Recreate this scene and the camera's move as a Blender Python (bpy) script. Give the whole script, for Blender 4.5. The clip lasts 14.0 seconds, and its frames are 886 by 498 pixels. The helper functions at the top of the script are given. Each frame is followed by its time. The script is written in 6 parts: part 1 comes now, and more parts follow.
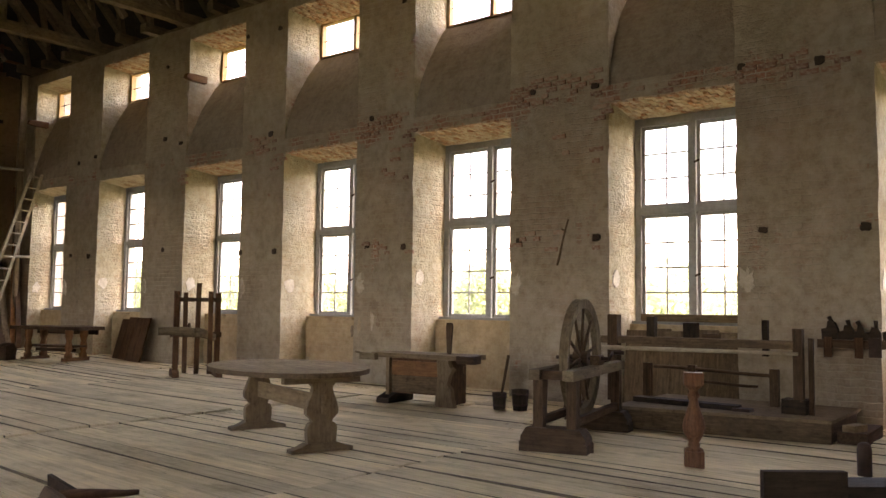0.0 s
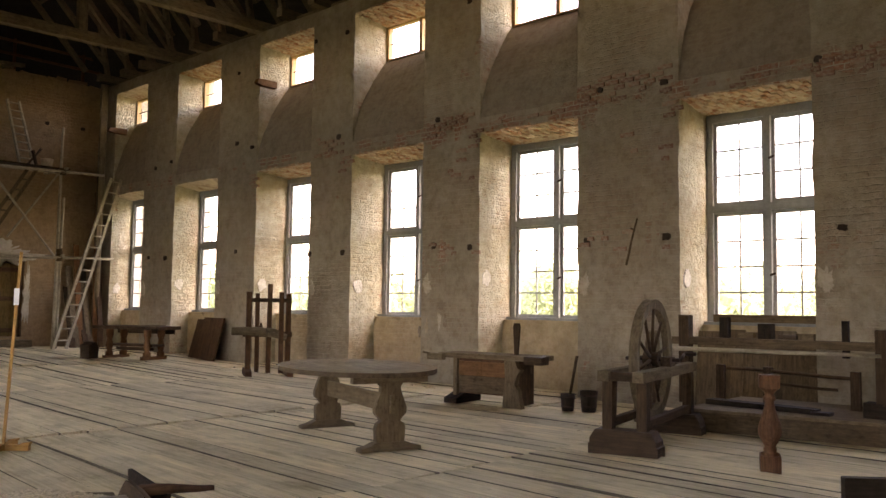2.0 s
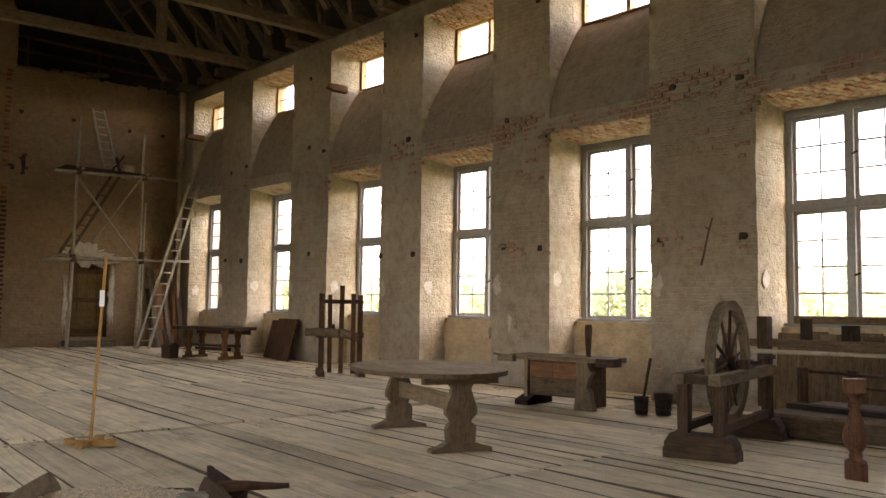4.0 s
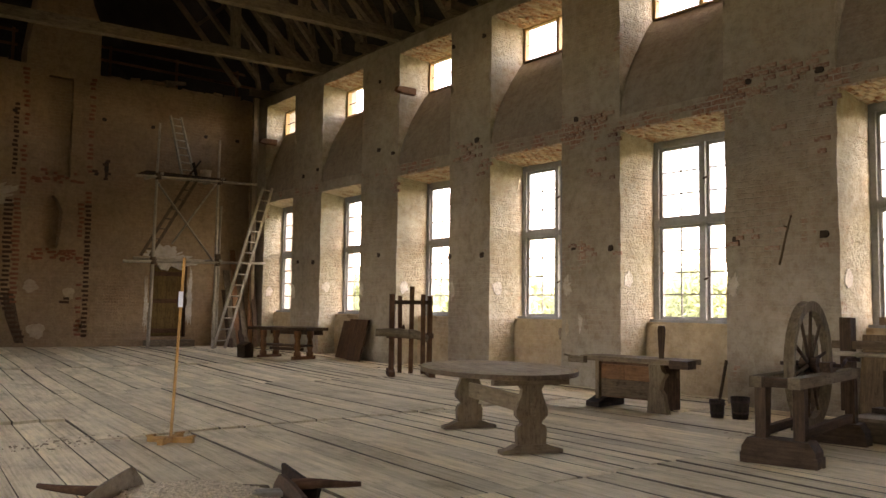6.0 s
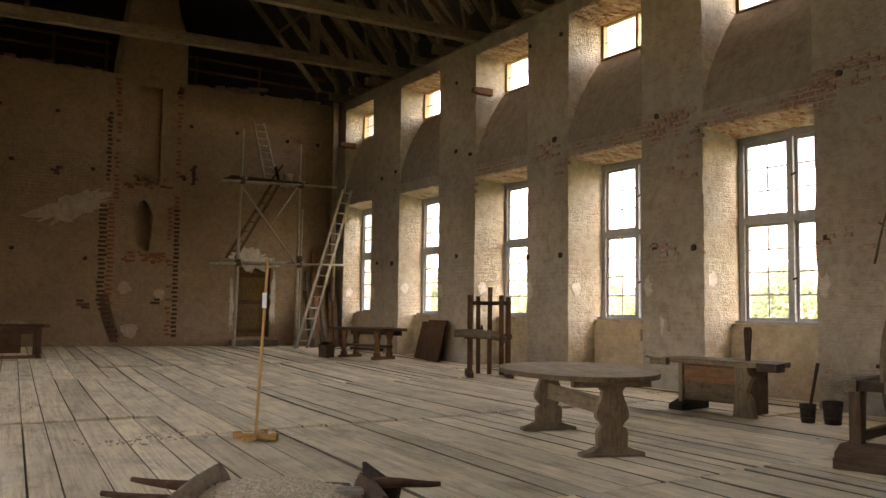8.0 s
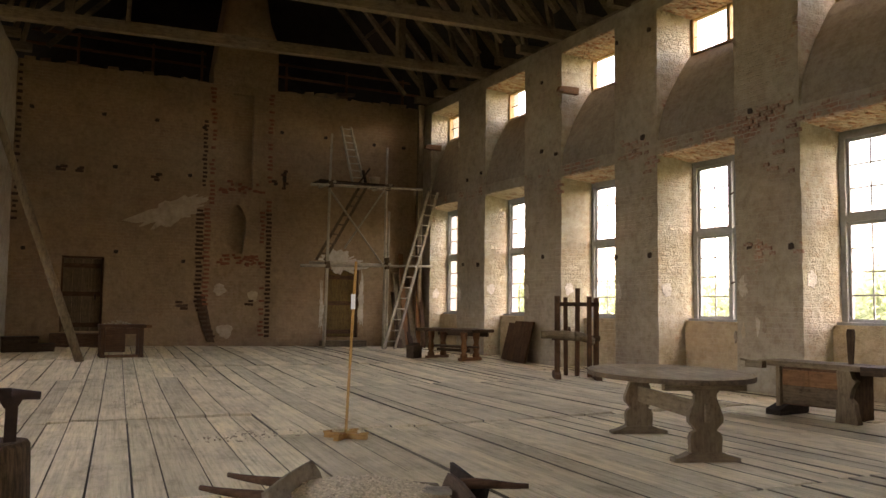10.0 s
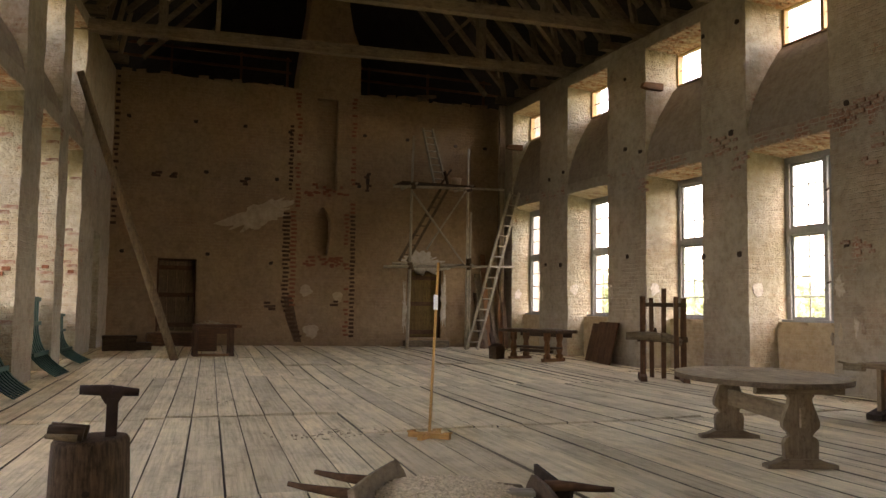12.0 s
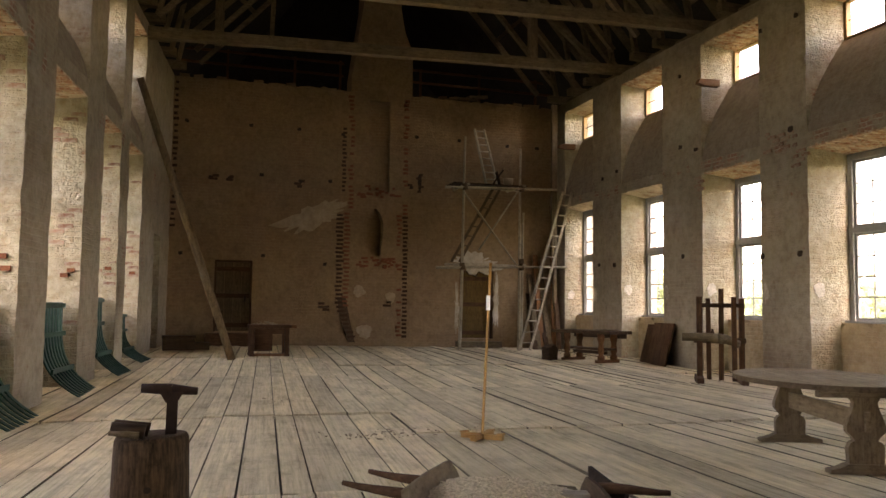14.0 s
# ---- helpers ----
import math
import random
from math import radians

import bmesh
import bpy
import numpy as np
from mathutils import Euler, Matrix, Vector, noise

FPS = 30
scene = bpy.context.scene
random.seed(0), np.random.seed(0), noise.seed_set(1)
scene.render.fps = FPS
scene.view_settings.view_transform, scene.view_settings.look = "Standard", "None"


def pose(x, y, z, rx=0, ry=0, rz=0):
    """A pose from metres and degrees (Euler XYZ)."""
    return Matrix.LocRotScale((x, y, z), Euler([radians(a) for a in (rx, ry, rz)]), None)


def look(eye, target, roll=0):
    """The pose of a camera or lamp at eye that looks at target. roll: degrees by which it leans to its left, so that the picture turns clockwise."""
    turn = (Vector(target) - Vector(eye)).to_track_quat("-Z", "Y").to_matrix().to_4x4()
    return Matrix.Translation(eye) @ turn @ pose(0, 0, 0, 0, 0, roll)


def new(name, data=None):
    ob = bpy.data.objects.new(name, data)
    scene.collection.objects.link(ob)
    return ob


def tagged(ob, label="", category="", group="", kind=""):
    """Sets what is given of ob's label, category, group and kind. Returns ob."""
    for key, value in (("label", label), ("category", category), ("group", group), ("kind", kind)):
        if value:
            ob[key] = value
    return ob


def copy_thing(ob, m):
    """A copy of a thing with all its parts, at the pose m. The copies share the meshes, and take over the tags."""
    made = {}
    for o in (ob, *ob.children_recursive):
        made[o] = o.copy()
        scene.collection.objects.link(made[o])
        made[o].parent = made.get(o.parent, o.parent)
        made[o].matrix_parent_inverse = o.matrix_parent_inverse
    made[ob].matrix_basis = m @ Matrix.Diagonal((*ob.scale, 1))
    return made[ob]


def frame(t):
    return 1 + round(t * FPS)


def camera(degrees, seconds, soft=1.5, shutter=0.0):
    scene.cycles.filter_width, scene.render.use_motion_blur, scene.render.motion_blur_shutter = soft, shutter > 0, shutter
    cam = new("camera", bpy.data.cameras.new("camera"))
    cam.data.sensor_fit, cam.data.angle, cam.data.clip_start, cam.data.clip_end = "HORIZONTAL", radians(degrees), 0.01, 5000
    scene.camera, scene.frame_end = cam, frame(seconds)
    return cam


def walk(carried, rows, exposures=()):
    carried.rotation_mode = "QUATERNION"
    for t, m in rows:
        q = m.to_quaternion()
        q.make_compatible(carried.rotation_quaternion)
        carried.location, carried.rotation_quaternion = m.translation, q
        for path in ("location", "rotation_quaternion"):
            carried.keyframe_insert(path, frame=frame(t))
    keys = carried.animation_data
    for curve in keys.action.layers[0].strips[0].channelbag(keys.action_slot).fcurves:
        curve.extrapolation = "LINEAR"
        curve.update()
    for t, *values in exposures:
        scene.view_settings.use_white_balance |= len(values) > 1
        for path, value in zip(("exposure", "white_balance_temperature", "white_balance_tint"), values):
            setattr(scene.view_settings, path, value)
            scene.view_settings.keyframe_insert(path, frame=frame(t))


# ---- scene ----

# ---- camera: a slow pan on a tripod, 1.4 m above the floor ----
EXPOSURE, KELVIN, TINT = 4.54, 9300, 35
cam = camera(57.0, 14.0, soft=1.5)
PAN = [  # seconds, pitch, roll, yaw
    (0, 4.04, -0.72, -52.71), (0.5, 4.03, -0.71, -51.67), (1, 4.03, -0.71, -50.51), (1.5, 4.02, -0.71, -49.33),
    (2, 4.01, -0.71, -48.02), (2.5, 4.00, -0.72, -46.85), (3, 4.01, -0.71, -45.62), (5.5, 4.04, -0.71, -39.43),
    (6, 4.03, -0.70, -38.25), (6.5, 4.03, -0.70, -37.02), (7, 4.02, -0.70, -35.62), (7.5, 4.02, -0.70, -34.32),
    (8, 4.02, -0.70, -32.78), (10.5, 4.03, -0.68, -25.25), (11, 4.03, -0.68, -23.78), (11.5, 4.02, -0.68, -22.39),
    (12, 4.00, -0.68, -20.97), (12.5, 4.00, -0.68, -19.85), (13, 3.98, -0.68, -18.77), (13.5, 3.99, -0.68, -17.89),
    (14, 4.00, -0.68, -17.30)]
walk(cam, [(t, pose(0, 0, 1.4, 90 + p, r, y)) for t, p, r, y in PAN],
     exposures=[(0.0, EXPOSURE, KELVIN, TINT), (14.0, EXPOSURE, KELVIN, TINT)])

# ---- world, sun ----
world = bpy.data.worlds.new("sky")
scene.world = world
world.use_nodes = True
wn = world.node_tree.nodes
sky = wn.new("ShaderNodeTexSky")
sky.sky_type = "NISHITA"
sky.sun_disc = False
sky.sun_elevation, sky.sun_rotation = radians(52), radians(184)
sky.dust_density, sky.air_density = 1.25, 1.0
wn["Background"].inputs["Strength"].default_value = 0.15
world.node_tree.links.new(sky.outputs[0], wn["Background"].inputs["Color"])
sun = new("sun", bpy.data.lights.new("sun", "SUN"))
sun.data.energy, sun.data.angle, sun.data.color = 1.0, radians(60), (1.0, 0.95, 0.88)
sun.matrix_world = look((-2.8, -40, 51), (0, 0, 0))


# ---- materials ----
def nodes_of(name):
    m = bpy.data.materials.new(name)
    m.use_nodes = True
    t = m.node_tree
    return m, t, t.nodes["Principled BSDF"]


def add(t, kind, **sets):
    n = t.nodes.new(kind)
    for k, v in sets.items():
        n.inputs[k].default_value = v
    return n


def coords(t, scale=(1, 1, 1)):
    c = t.nodes.new("ShaderNodeTexCoord")
    m = add(t, "ShaderNodeMapping", Scale=scale)
    t.links.new(c.outputs["Object"], m.inputs["Vector"])
    return m.outputs[0]


def noise_at(t, vec, scale, detail=5.0, rough=0.6):
    n = add(t, "ShaderNodeTexNoise", Scale=scale, Detail=detail, Roughness=rough)
    t.links.new(vec, n.inputs["Vector"])
    return n.outputs["Fac"]


def ramp(t, fac, *stops):
    r = t.nodes.new("ShaderNodeValToRGB")
    e = r.color_ramp.elements
    while len(e) < len(stops):
        e.new(0.5)
    for s, (p, c) in zip(e, stops):
        s.position = p
        s.color = (*c, 1) if len(c) == 3 else c
    t.links.new(fac, r.inputs[0])
    return r.outputs[0]


def mixc(t, fac, a, b, kind="MIX"):
    m = t.nodes.new("ShaderNodeMix")
    m.data_type, m.blend_type = "RGBA", kind
    for sock, v in ((m.inputs[0], fac), (m.inputs[6], a), (m.inputs[7], b)):
        if isinstance(v, bpy.types.NodeSocket):
            t.links.new(v, sock)
        else:
            sock.default_value = v if not isinstance(v, tuple) else (*v, 1)
    return m.outputs[2]


def calc(t, op, a, b=0.0, clamp=False):
    m = t.nodes.new("ShaderNodeMath")
    m.operation, m.use_clamp = op, clamp
    for sock, v in zip(m.inputs, (a, b)):
        if isinstance(v, bpy.types.NodeSocket):
            t.links.new(v, sock)
        else:
            sock.default_value = v
    return m.outputs[0]


def bumped(t, bsdf, height, strength=0.4, distance=0.01):
    b = add(t, "ShaderNodeBump", Strength=strength, Distance=distance)
    t.links.new(height, b.inputs["Height"])
    t.links.new(b.outputs[0], bsdf.inputs["Normal"])


def wood(name, dark, light, rough=0.75, along="z", scale=1.0, vary=0.25):
    """Old timber with the grain along one axis, stains, and a tone of its own for each piece."""
    m, t, b = nodes_of(name)
    s = {"x": (0.6, 9, 9), "y": (9, 0.6, 9), "z": (9, 9, 0.6)}[along]
    v = coords(t, tuple(q * scale for q in s))
    grain = noise_at(t, v, 4.0, 8.0, 0.7)
    big = noise_at(t, coords(t), 1.7 * scale, 7.0, 0.7)
    c = ramp(t, grain, (0.3, dark), (0.72, light))
    c = mixc(t, ramp(t, big, (0.35, (0, 0, 0)), (0.75, (0.5, 0.5, 0.5))), c, tuple(q * 0.55 for q in dark))
    info = t.nodes.new("ShaderNodeObjectInfo")
    tone = calc(t, "MULTIPLY_ADD", info.outputs["Random"], vary)
    tone.node.inputs[2].default_value = 1 - vary / 2
    c = mixc(t, 1.0, c, tone, "MULTIPLY")
    scuff = noise_at(t, coords(t, tuple(0.5 + 0.05 * q for q in s)), 16.0 * scale, 8.0, 0.8)
    c = mixc(t, 1.0, c, ramp(t, scuff, (0.30, (0.50, 0.45, 0.40)), (0.5, (1.0, 1.0, 1.0)), (0.75, (1.25, 1.2, 1.14))), "MULTIPLY")
    t.links.new(c, b.inputs["Base Color"])
    b.inputs["Roughness"].default_value = min(1.0, rough + 0.15)
    b.inputs["Specular IOR Level"].default_value = 0.13
    bumped(t, b, calc(t, "ADD", grain, scuff), 0.5, 0.007)
    return m


def masonry(name, plaster_a, plaster_b, expose, relief=0.5, band=True, soffit=False, lumps=0.0):
    """Old lime plaster over brick: tone, stains, courses that show through, and bare brick where the plaster is gone."""
    m, t, b = nodes_of(name)
    geo = t.nodes.new("ShaderNodeTexCoord")
    sep = t.nodes.new("ShaderNodeSeparateXYZ")
    t.links.new(geo.outputs["Object"], sep.inputs[0])
    x, y, z = sep.outputs
    comb = t.nodes.new("ShaderNodeCombineXYZ")
    if soffit:
        t.links.new(y, comb.inputs[1]), t.links.new(x, comb.inputs[0])
    else:
        t.links.new(calc(t, "ADD", x, y), comb.inputs[0]), t.links.new(z, comb.inputs[1])
    wob = t.nodes.new("ShaderNodeVectorMath")
    wob.operation = "MULTIPLY_ADD"
    nz = add(t, "ShaderNodeTexNoise", Scale=5.0, Detail=3.0)
    t.links.new(geo.outputs["Object"], nz.inputs["Vector"])
    t.links.new(nz.outputs["Color"], wob.inputs[0])
    wob.inputs[1].default_value = (0.07, 0.06, 0)
    t.links.new(comb.outputs[0], wob.inputs[2])
    brick = add(t, "ShaderNodeTexBrick", Color1=(0.34, 0.13, 0.07, 1), Color2=(0.25, 0.10, 0.06, 1), Mortar=(0.42, 0.36, 0.28, 1), Scale=1.0)
    brick.inputs["Mortar Size"].default_value = 0.011
    brick.inputs["Mortar Smooth"].default_value = 0.5
    brick.inputs["Brick Width"].default_value = 0.27
    brick.inputs["Row Height"].default_value = 0.088
    t.links.new(wob.outputs[0], brick.inputs["Vector"])
    o = geo.outputs["Object"]
    big = noise_at(t, o, 0.55, 5.0, 0.55)
    mid = noise_at(t, o, 3.2, 6.0, 0.65)
    fine = noise_at(t, o, 22.0, 6.0, 0.7)
    plaster = ramp(t, big, (0.32, plaster_a), (0.68, plaster_b))
    plaster = mixc(t, ramp(t, mid, (0.45, (0, 0, 0)), (0.8, (0.55, 0.55, 0.55))), plaster, tuple(q * 0.55 for q in plaster_a))
    plaster = mixc(t, ramp(t, mid, (0.22, (0.35, 0.35, 0.35)), (0.38, (0, 0, 0))), plaster, tuple(min(1, q * 1.35) for q in plaster_b))
    plaster = mixc(t, 1.0, plaster, ramp(t, noise_at(t, o, 7.0, 9.0, 0.78), (0.34, (0.74, 0.70, 0.64)), (0.56, (1.0, 1.0, 1.0))), "MULTIPLY")
    wear = noise_at(t, o, 1.5, 7.0, 0.72)
    if band:
        for level, width, gain in ((4.62, 0.45, 0.13), (2.5, 0.3, 0.08)):
            d = calc(t, "ABSOLUTE", calc(t, "SUBTRACT", z, level))
            near = calc(t, "SUBTRACT", 1.0, calc(t, "DIVIDE", d, width), True)
            wear = calc(t, "ADD", wear, calc(t, "MULTIPLY", near, gain))
    bare = ramp(t, wear, (expose, (0, 0, 0)), (min(0.99, expose + 0.09), (1, 1, 1)))
    show = ramp(t, noise_at(t, o, 0.9, 5.0, 0.6), (0.42, (0, 0, 0)), (0.66, (1, 1, 1)))
    skin = mixc(t, calc(t, "MULTIPLY", show, 0.15), plaster, brick.outputs["Color"])
    bricks = mixc(t, ramp(t, fine, (0.4, (0, 0, 0)), (0.75, (0.8, 0.8, 0.8))), brick.outputs["Color"], plaster_b)
    face = mixc(t, bare, skin, bricks)
    if lumps:
        rub = ramp(t, noise_at(t, o, 8.0, 7.0, 0.75), (0.54, (0, 0, 0)), (0.68, (0.6, 0.6, 0.6)))
        face = mixc(t, rub, face, (0.36, 0.225, 0.115))
    t.links.new(face, b.inputs["Base Color"])
    b.inputs["Roughness"].default_value = 0.93
    b.inputs["Specular IOR Level"].default_value = 0.2
    h = calc(t, "ADD", calc(t, "MULTIPLY", calc(t, "MULTIPLY", brick.outputs["Fac"], -relief), calc(t, "ADD", show, 0.12)), calc(t, "ADD", calc(t, "MULTIPLY", mid, 1.3), calc(t, "MULTIPLY", fine, 0.6)))
    h = calc(t, "SUBTRACT", h, calc(t, "MULTIPLY", bare, 0.5))
    if lumps:
        h = calc(t, "ADD", h, calc(t, "MULTIPLY", noise_at(t, o, 11.0, 4.0, 0.6), 1.6 * lumps))
    bumped(t, b, h, 0.85, 0.034)
    return m


def plain(name, colour, rough=0.6, metal=0.0, vary=0.25, scale=14.0):
    m, t, b = nodes_of(name)
    n = noise_at(t, coords(t), scale, 6.0, 0.7)
    t.links.new(ramp(t, n, (0.3, tuple(q * (1 - vary) for q in colour)), (0.75, tuple(min(1, q * (1 + vary)) for q in colour))), b.inputs["Base Color"])
    b.inputs["Roughness"].default_value, b.inputs["Metallic"].default_value = rough, metal
    b.inputs["Specular IOR Level"].default_value = 0.12 if rough > 0.7 else 0.3
    bumped(t, b, n, 0.25, 0.004)
    return m


PLASTER = masonry("lime plaster over brick", (0.335, 0.278, 0.20), (0.44, 0.372, 0.278), 0.62, 0.3)
# Reveals and soffits paler than the wall: window light put into their tone
REVEAL = masonry("brick reveal lightened for window light", (0.43, 0.372, 0.25), (0.57, 0.512, 0.37), 0.60, 0.45, False, lumps=1.0)
SOFFIT = masonry("bare brick soffit lightened for ground light", (0.62, 0.50, 0.35), (0.74, 0.62, 0.46), 0.50, 1.6, False, True)
# Smoother and darker than the wall face; mostly on the sloped sills
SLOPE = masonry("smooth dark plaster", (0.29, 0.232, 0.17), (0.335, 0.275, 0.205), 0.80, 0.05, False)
ENDWALL = masonry("brown plaster", (0.285, 0.19, 0.108), (0.36, 0.247, 0.142), 0.70, 0.25, False)
PATCH = masonry("pale repair plaster", (0.45, 0.35, 0.235), (0.53, 0.43, 0.30), 0.9, 0.05, False)
PALE = masonry("white lime repair", (0.66, 0.60, 0.49), (0.74, 0.69, 0.58), 0.9, 0.05, False)

LIMEPATCH = masonry("dull lime repair", (0.54, 0.47, 0.36), (0.62, 0.55, 0.43), 0.9, 0.05, False)


def island_bricks():
    """Bare bricks with leftovers of whitewash, a tone of its own for each."""
    m, t, b = nodes_of("whitewashed bare bricks")
    g = t.nodes.new("ShaderNodeNewGeometry")
    n = noise_at(t, coords(t), 9.0, 6.0, 0.7)
    c = ramp(t, g.outputs["Random Per Island"], (0.0, (0.34, 0.13, 0.065)), (0.4, (0.46, 0.22, 0.12)), (0.7, (0.56, 0.36, 0.22)), (1.0, (0.64, 0.50, 0.34)))
    c = mixc(t, ramp(t, n, (0.42, (0, 0, 0)), (0.62, (0.8, 0.8, 0.8))), c, (0.62, 0.53, 0.40))
    t.links.new(c, b.inputs["Base Color"])
    b.inputs["Roughness"].default_value = 0.95
    bumped(t, b, n, 0.5, 0.012)
    return m


BAREBRICK = island_bricks()
BRICK = plain("red brick", (0.23, 0.088, 0.045), 0.9, vary=0.45, scale=20)
def board_material():
    """Scrubbed pale floor boards: long grain, knots, dark streaks and dirt, each board with a cut of its own."""
    m, t, b = nodes_of("bleached floor boards")
    info = t.nodes.new("ShaderNodeObjectInfo")
    c = t.nodes.new("ShaderNodeTexCoord")
    # follow the boards, which fan out towards the wall that is out of square
    sep = t.nodes.new("ShaderNodeSeparateXYZ")
    t.links.new(c.outputs["Object"], sep.inputs[0])
    lean = calc(t, "MULTIPLY", calc(t, "MULTIPLY", calc(t, "SUBTRACT", sep.outputs[1], 9.0), SKEW / (XF - left_x(9.0))), calc(t, "SUBTRACT", XF, sep.outputs[0]))
    comb = t.nodes.new("ShaderNodeCombineXYZ")
    t.links.new(calc(t, "SUBTRACT", sep.outputs[0], lean), comb.inputs[0])
    t.links.new(sep.outputs[1], comb.inputs[1])
    shift = t.nodes.new("ShaderNodeVectorMath")
    shift.operation = "ADD"
    t.links.new(comb.outputs[0], shift.inputs[0])
    t.links.new(calc(t, "MULTIPLY", info.outputs["Random"], 40.0), shift.inputs[1])

    def stretched(s):
        mp = add(t, "ShaderNodeMapping", Scale=s)
        t.links.new(shift.outputs[0], mp.inputs["Vector"])
        return mp.outputs[0]
    grain = noise_at(t, stretched((34, 1.1, 34)), 1.0, 7.0, 0.7)
    streak = noise_at(t, stretched((11, 0.45, 11)), 1.0, 5.0, 0.65)
    stain = noise_at(t, c.outputs["Object"], 1.1, 8.0, 0.72)
    spots = noise_at(t, stretched((9, 6, 9)), 1.0, 6.0, 0.75)
    col = ramp(t, grain, (0.28, (0.45, 0.35, 0.20)), (0.5, (0.715, 0.585, 0.355)), (0.75, (0.82, 0.69, 0.44)))
    col = mixc(t, ramp(t, streak, (0.5, (0, 0, 0)), (0.78, (0.5, 0.5, 0.5))), col, (0.30, 0.235, 0.13))
    col = mixc(t, ramp(t, spots, (0.62, (0, 0, 0)), (0.74, (0.7, 0.7, 0.7))), col, (0.22, 0.165, 0.10))
    col = mixc(t, ramp(t, stain, (0.48, (0, 0, 0)), (0.72, (0.5, 0.5, 0.5))), col, (0.36, 0.285, 0.18))
    smear = noise_at(t, stretched((3.2, 1.3, 3.2)), 1.0, 9.0, 0.75)
    col = mixc(t, 1.0, col, ramp(t, smear, (0.3, (0.62, 0.59, 0.54)), (0.48, (0.98, 0.98, 0.97)), (0.7, (1.12, 1.12, 1.12))), "MULTIPLY")
    tone = calc(t, "MULTIPLY_ADD", info.outputs["Random"], 0.36)
    tone.node.inputs[2].default_value = 0.88
    t.links.new(mixc(t, 1.0, col, tone, "MULTIPLY"), b.inputs["Base Color"])
    b.inputs["Roughness"].default_value = 0.9
    b.inputs["Specular IOR Level"].default_value = 0.2
    bumped(t, b, calc(t, "ADD", grain, streak), 0.5, 0.006)
    return m


# Board edges darkened: seam dirt, and the gap's shade put into colour
FLOORSEAM = wood("dark board edges, dirt and seam shade", (0.12, 0.092, 0.058), (0.23, 0.18, 0.115), 0.95, "y")
PRESSWOOD = {a: wood("reddish brown wood " + a, (0.062, 0.03, 0.015), (0.16, 0.085, 0.043), 0.7, a) for a in "xyz"}
PLATWOOD = {a: wood("worn brown plank " + a, (0.09, 0.06, 0.034), (0.215, 0.152, 0.09), 0.8, a) for a in "xyz"}
GOLDWOOD = {a: wood("ochre brown wood " + a, (0.10, 0.058, 0.018), (0.22, 0.14, 0.05), 0.7, a) for a in "xyz"}
GAP = plain("dark gap under the boards", (0.05, 0.042, 0.035), 0.9)
OAK = {a: wood("brown oak " + a, (0.045, 0.026, 0.014), (0.125, 0.076, 0.041), 0.6, a) for a in "xyz"}
GREYWOOD = {a: wood("grey worn wood " + a, (0.115, 0.085, 0.05), (0.25, 0.192, 0.118), 0.75, a) for a in "xyz"}
BLACKWOOD = {a: wood("dark tarred wood " + a, (0.022, 0.015, 0.010), (0.066, 0.043, 0.026), 0.6, a) for a in "xyz"}
REDWOOD = {a: wood("orange pine " + a, (0.15, 0.068, 0.028), (0.27, 0.135, 0.058), 0.6, a) for a in "xyz"}
POLEWOOD = {a: wood("pale pole wood " + a, (0.36, 0.30, 0.215), (0.54, 0.465, 0.35), 0.8, a) for a in "xyz"}
ROOFWOOD = {a: wood("old roof timber " + a, (0.175, 0.125, 0.08), (0.31, 0.236, 0.156), 0.85, a) for a in "xyz"}
NEWPINE = {a: wood("fresh yellow pine " + a, (0.42, 0.21, 0.06), (0.56, 0.31, 0.11), 0.55, a) for a in "xyz"}
# Near-black tone puts the unlit attic's shade into boarding, gable and floor
ROOFSHADE = wood("roof boarding darkened for shade", (0.045, 0.036, 0.028), (0.085, 0.068, 0.052), 0.9, "x")
FRAMEGREY = plain("grey oil paint", (0.27, 0.275, 0.26), 0.5, vary=0.2)
FRAMEOCHRE = plain("ochre oil paint", (0.42, 0.25, 0.09), 0.5, vary=0.2)
IRON = plain("rusty iron", (0.05, 0.028, 0.018), 0.65, 0.35, 0.4)
GREENPAINT = plain("green painted wood", (0.022, 0.07, 0.052), 0.5, vary=0.4)
PAPER = plain("white paper", (0.8, 0.8, 0.78), 0.8, vary=0.03)
LIME = plain("crumbled lime", (0.66, 0.535, 0.345), 0.95, vary=0.5, scale=60)
HOLE = plain("beam hole shade and log knot", (0.055, 0.037, 0.025), 0.95)
GRASS = plain("dry meadow and gravel court", (0.10, 0.105, 0.045), 0.9, vary=0.3, scale=0.3)


def hazy_leaves():
    m, t, b = nodes_of("hazy_leaves")
    # Paler than real foliage: haze and glare are put into the leaf colour
    c = ramp(t, noise_at(t, coords(t), 0.05, 3.0, 0.5), (0.35, (0.33, 0.39, 0.22)), (0.65, (0.42, 0.47, 0.29)))
    d, s = t.nodes.new("ShaderNodeBsdfDiffuse"), t.nodes.new("ShaderNodeBsdfTranslucent")
    mix = t.nodes.new("ShaderNodeMixShader")
    for q, k in ((d, 1), (s, 2)):
        t.links.new(c, q.inputs["Color"])
        t.links.new(q.outputs[0], mix.inputs[k])
    t.links.new(mix.outputs[0], t.nodes["Material Output"].inputs[0])
    return m


LEAF = hazy_leaves()


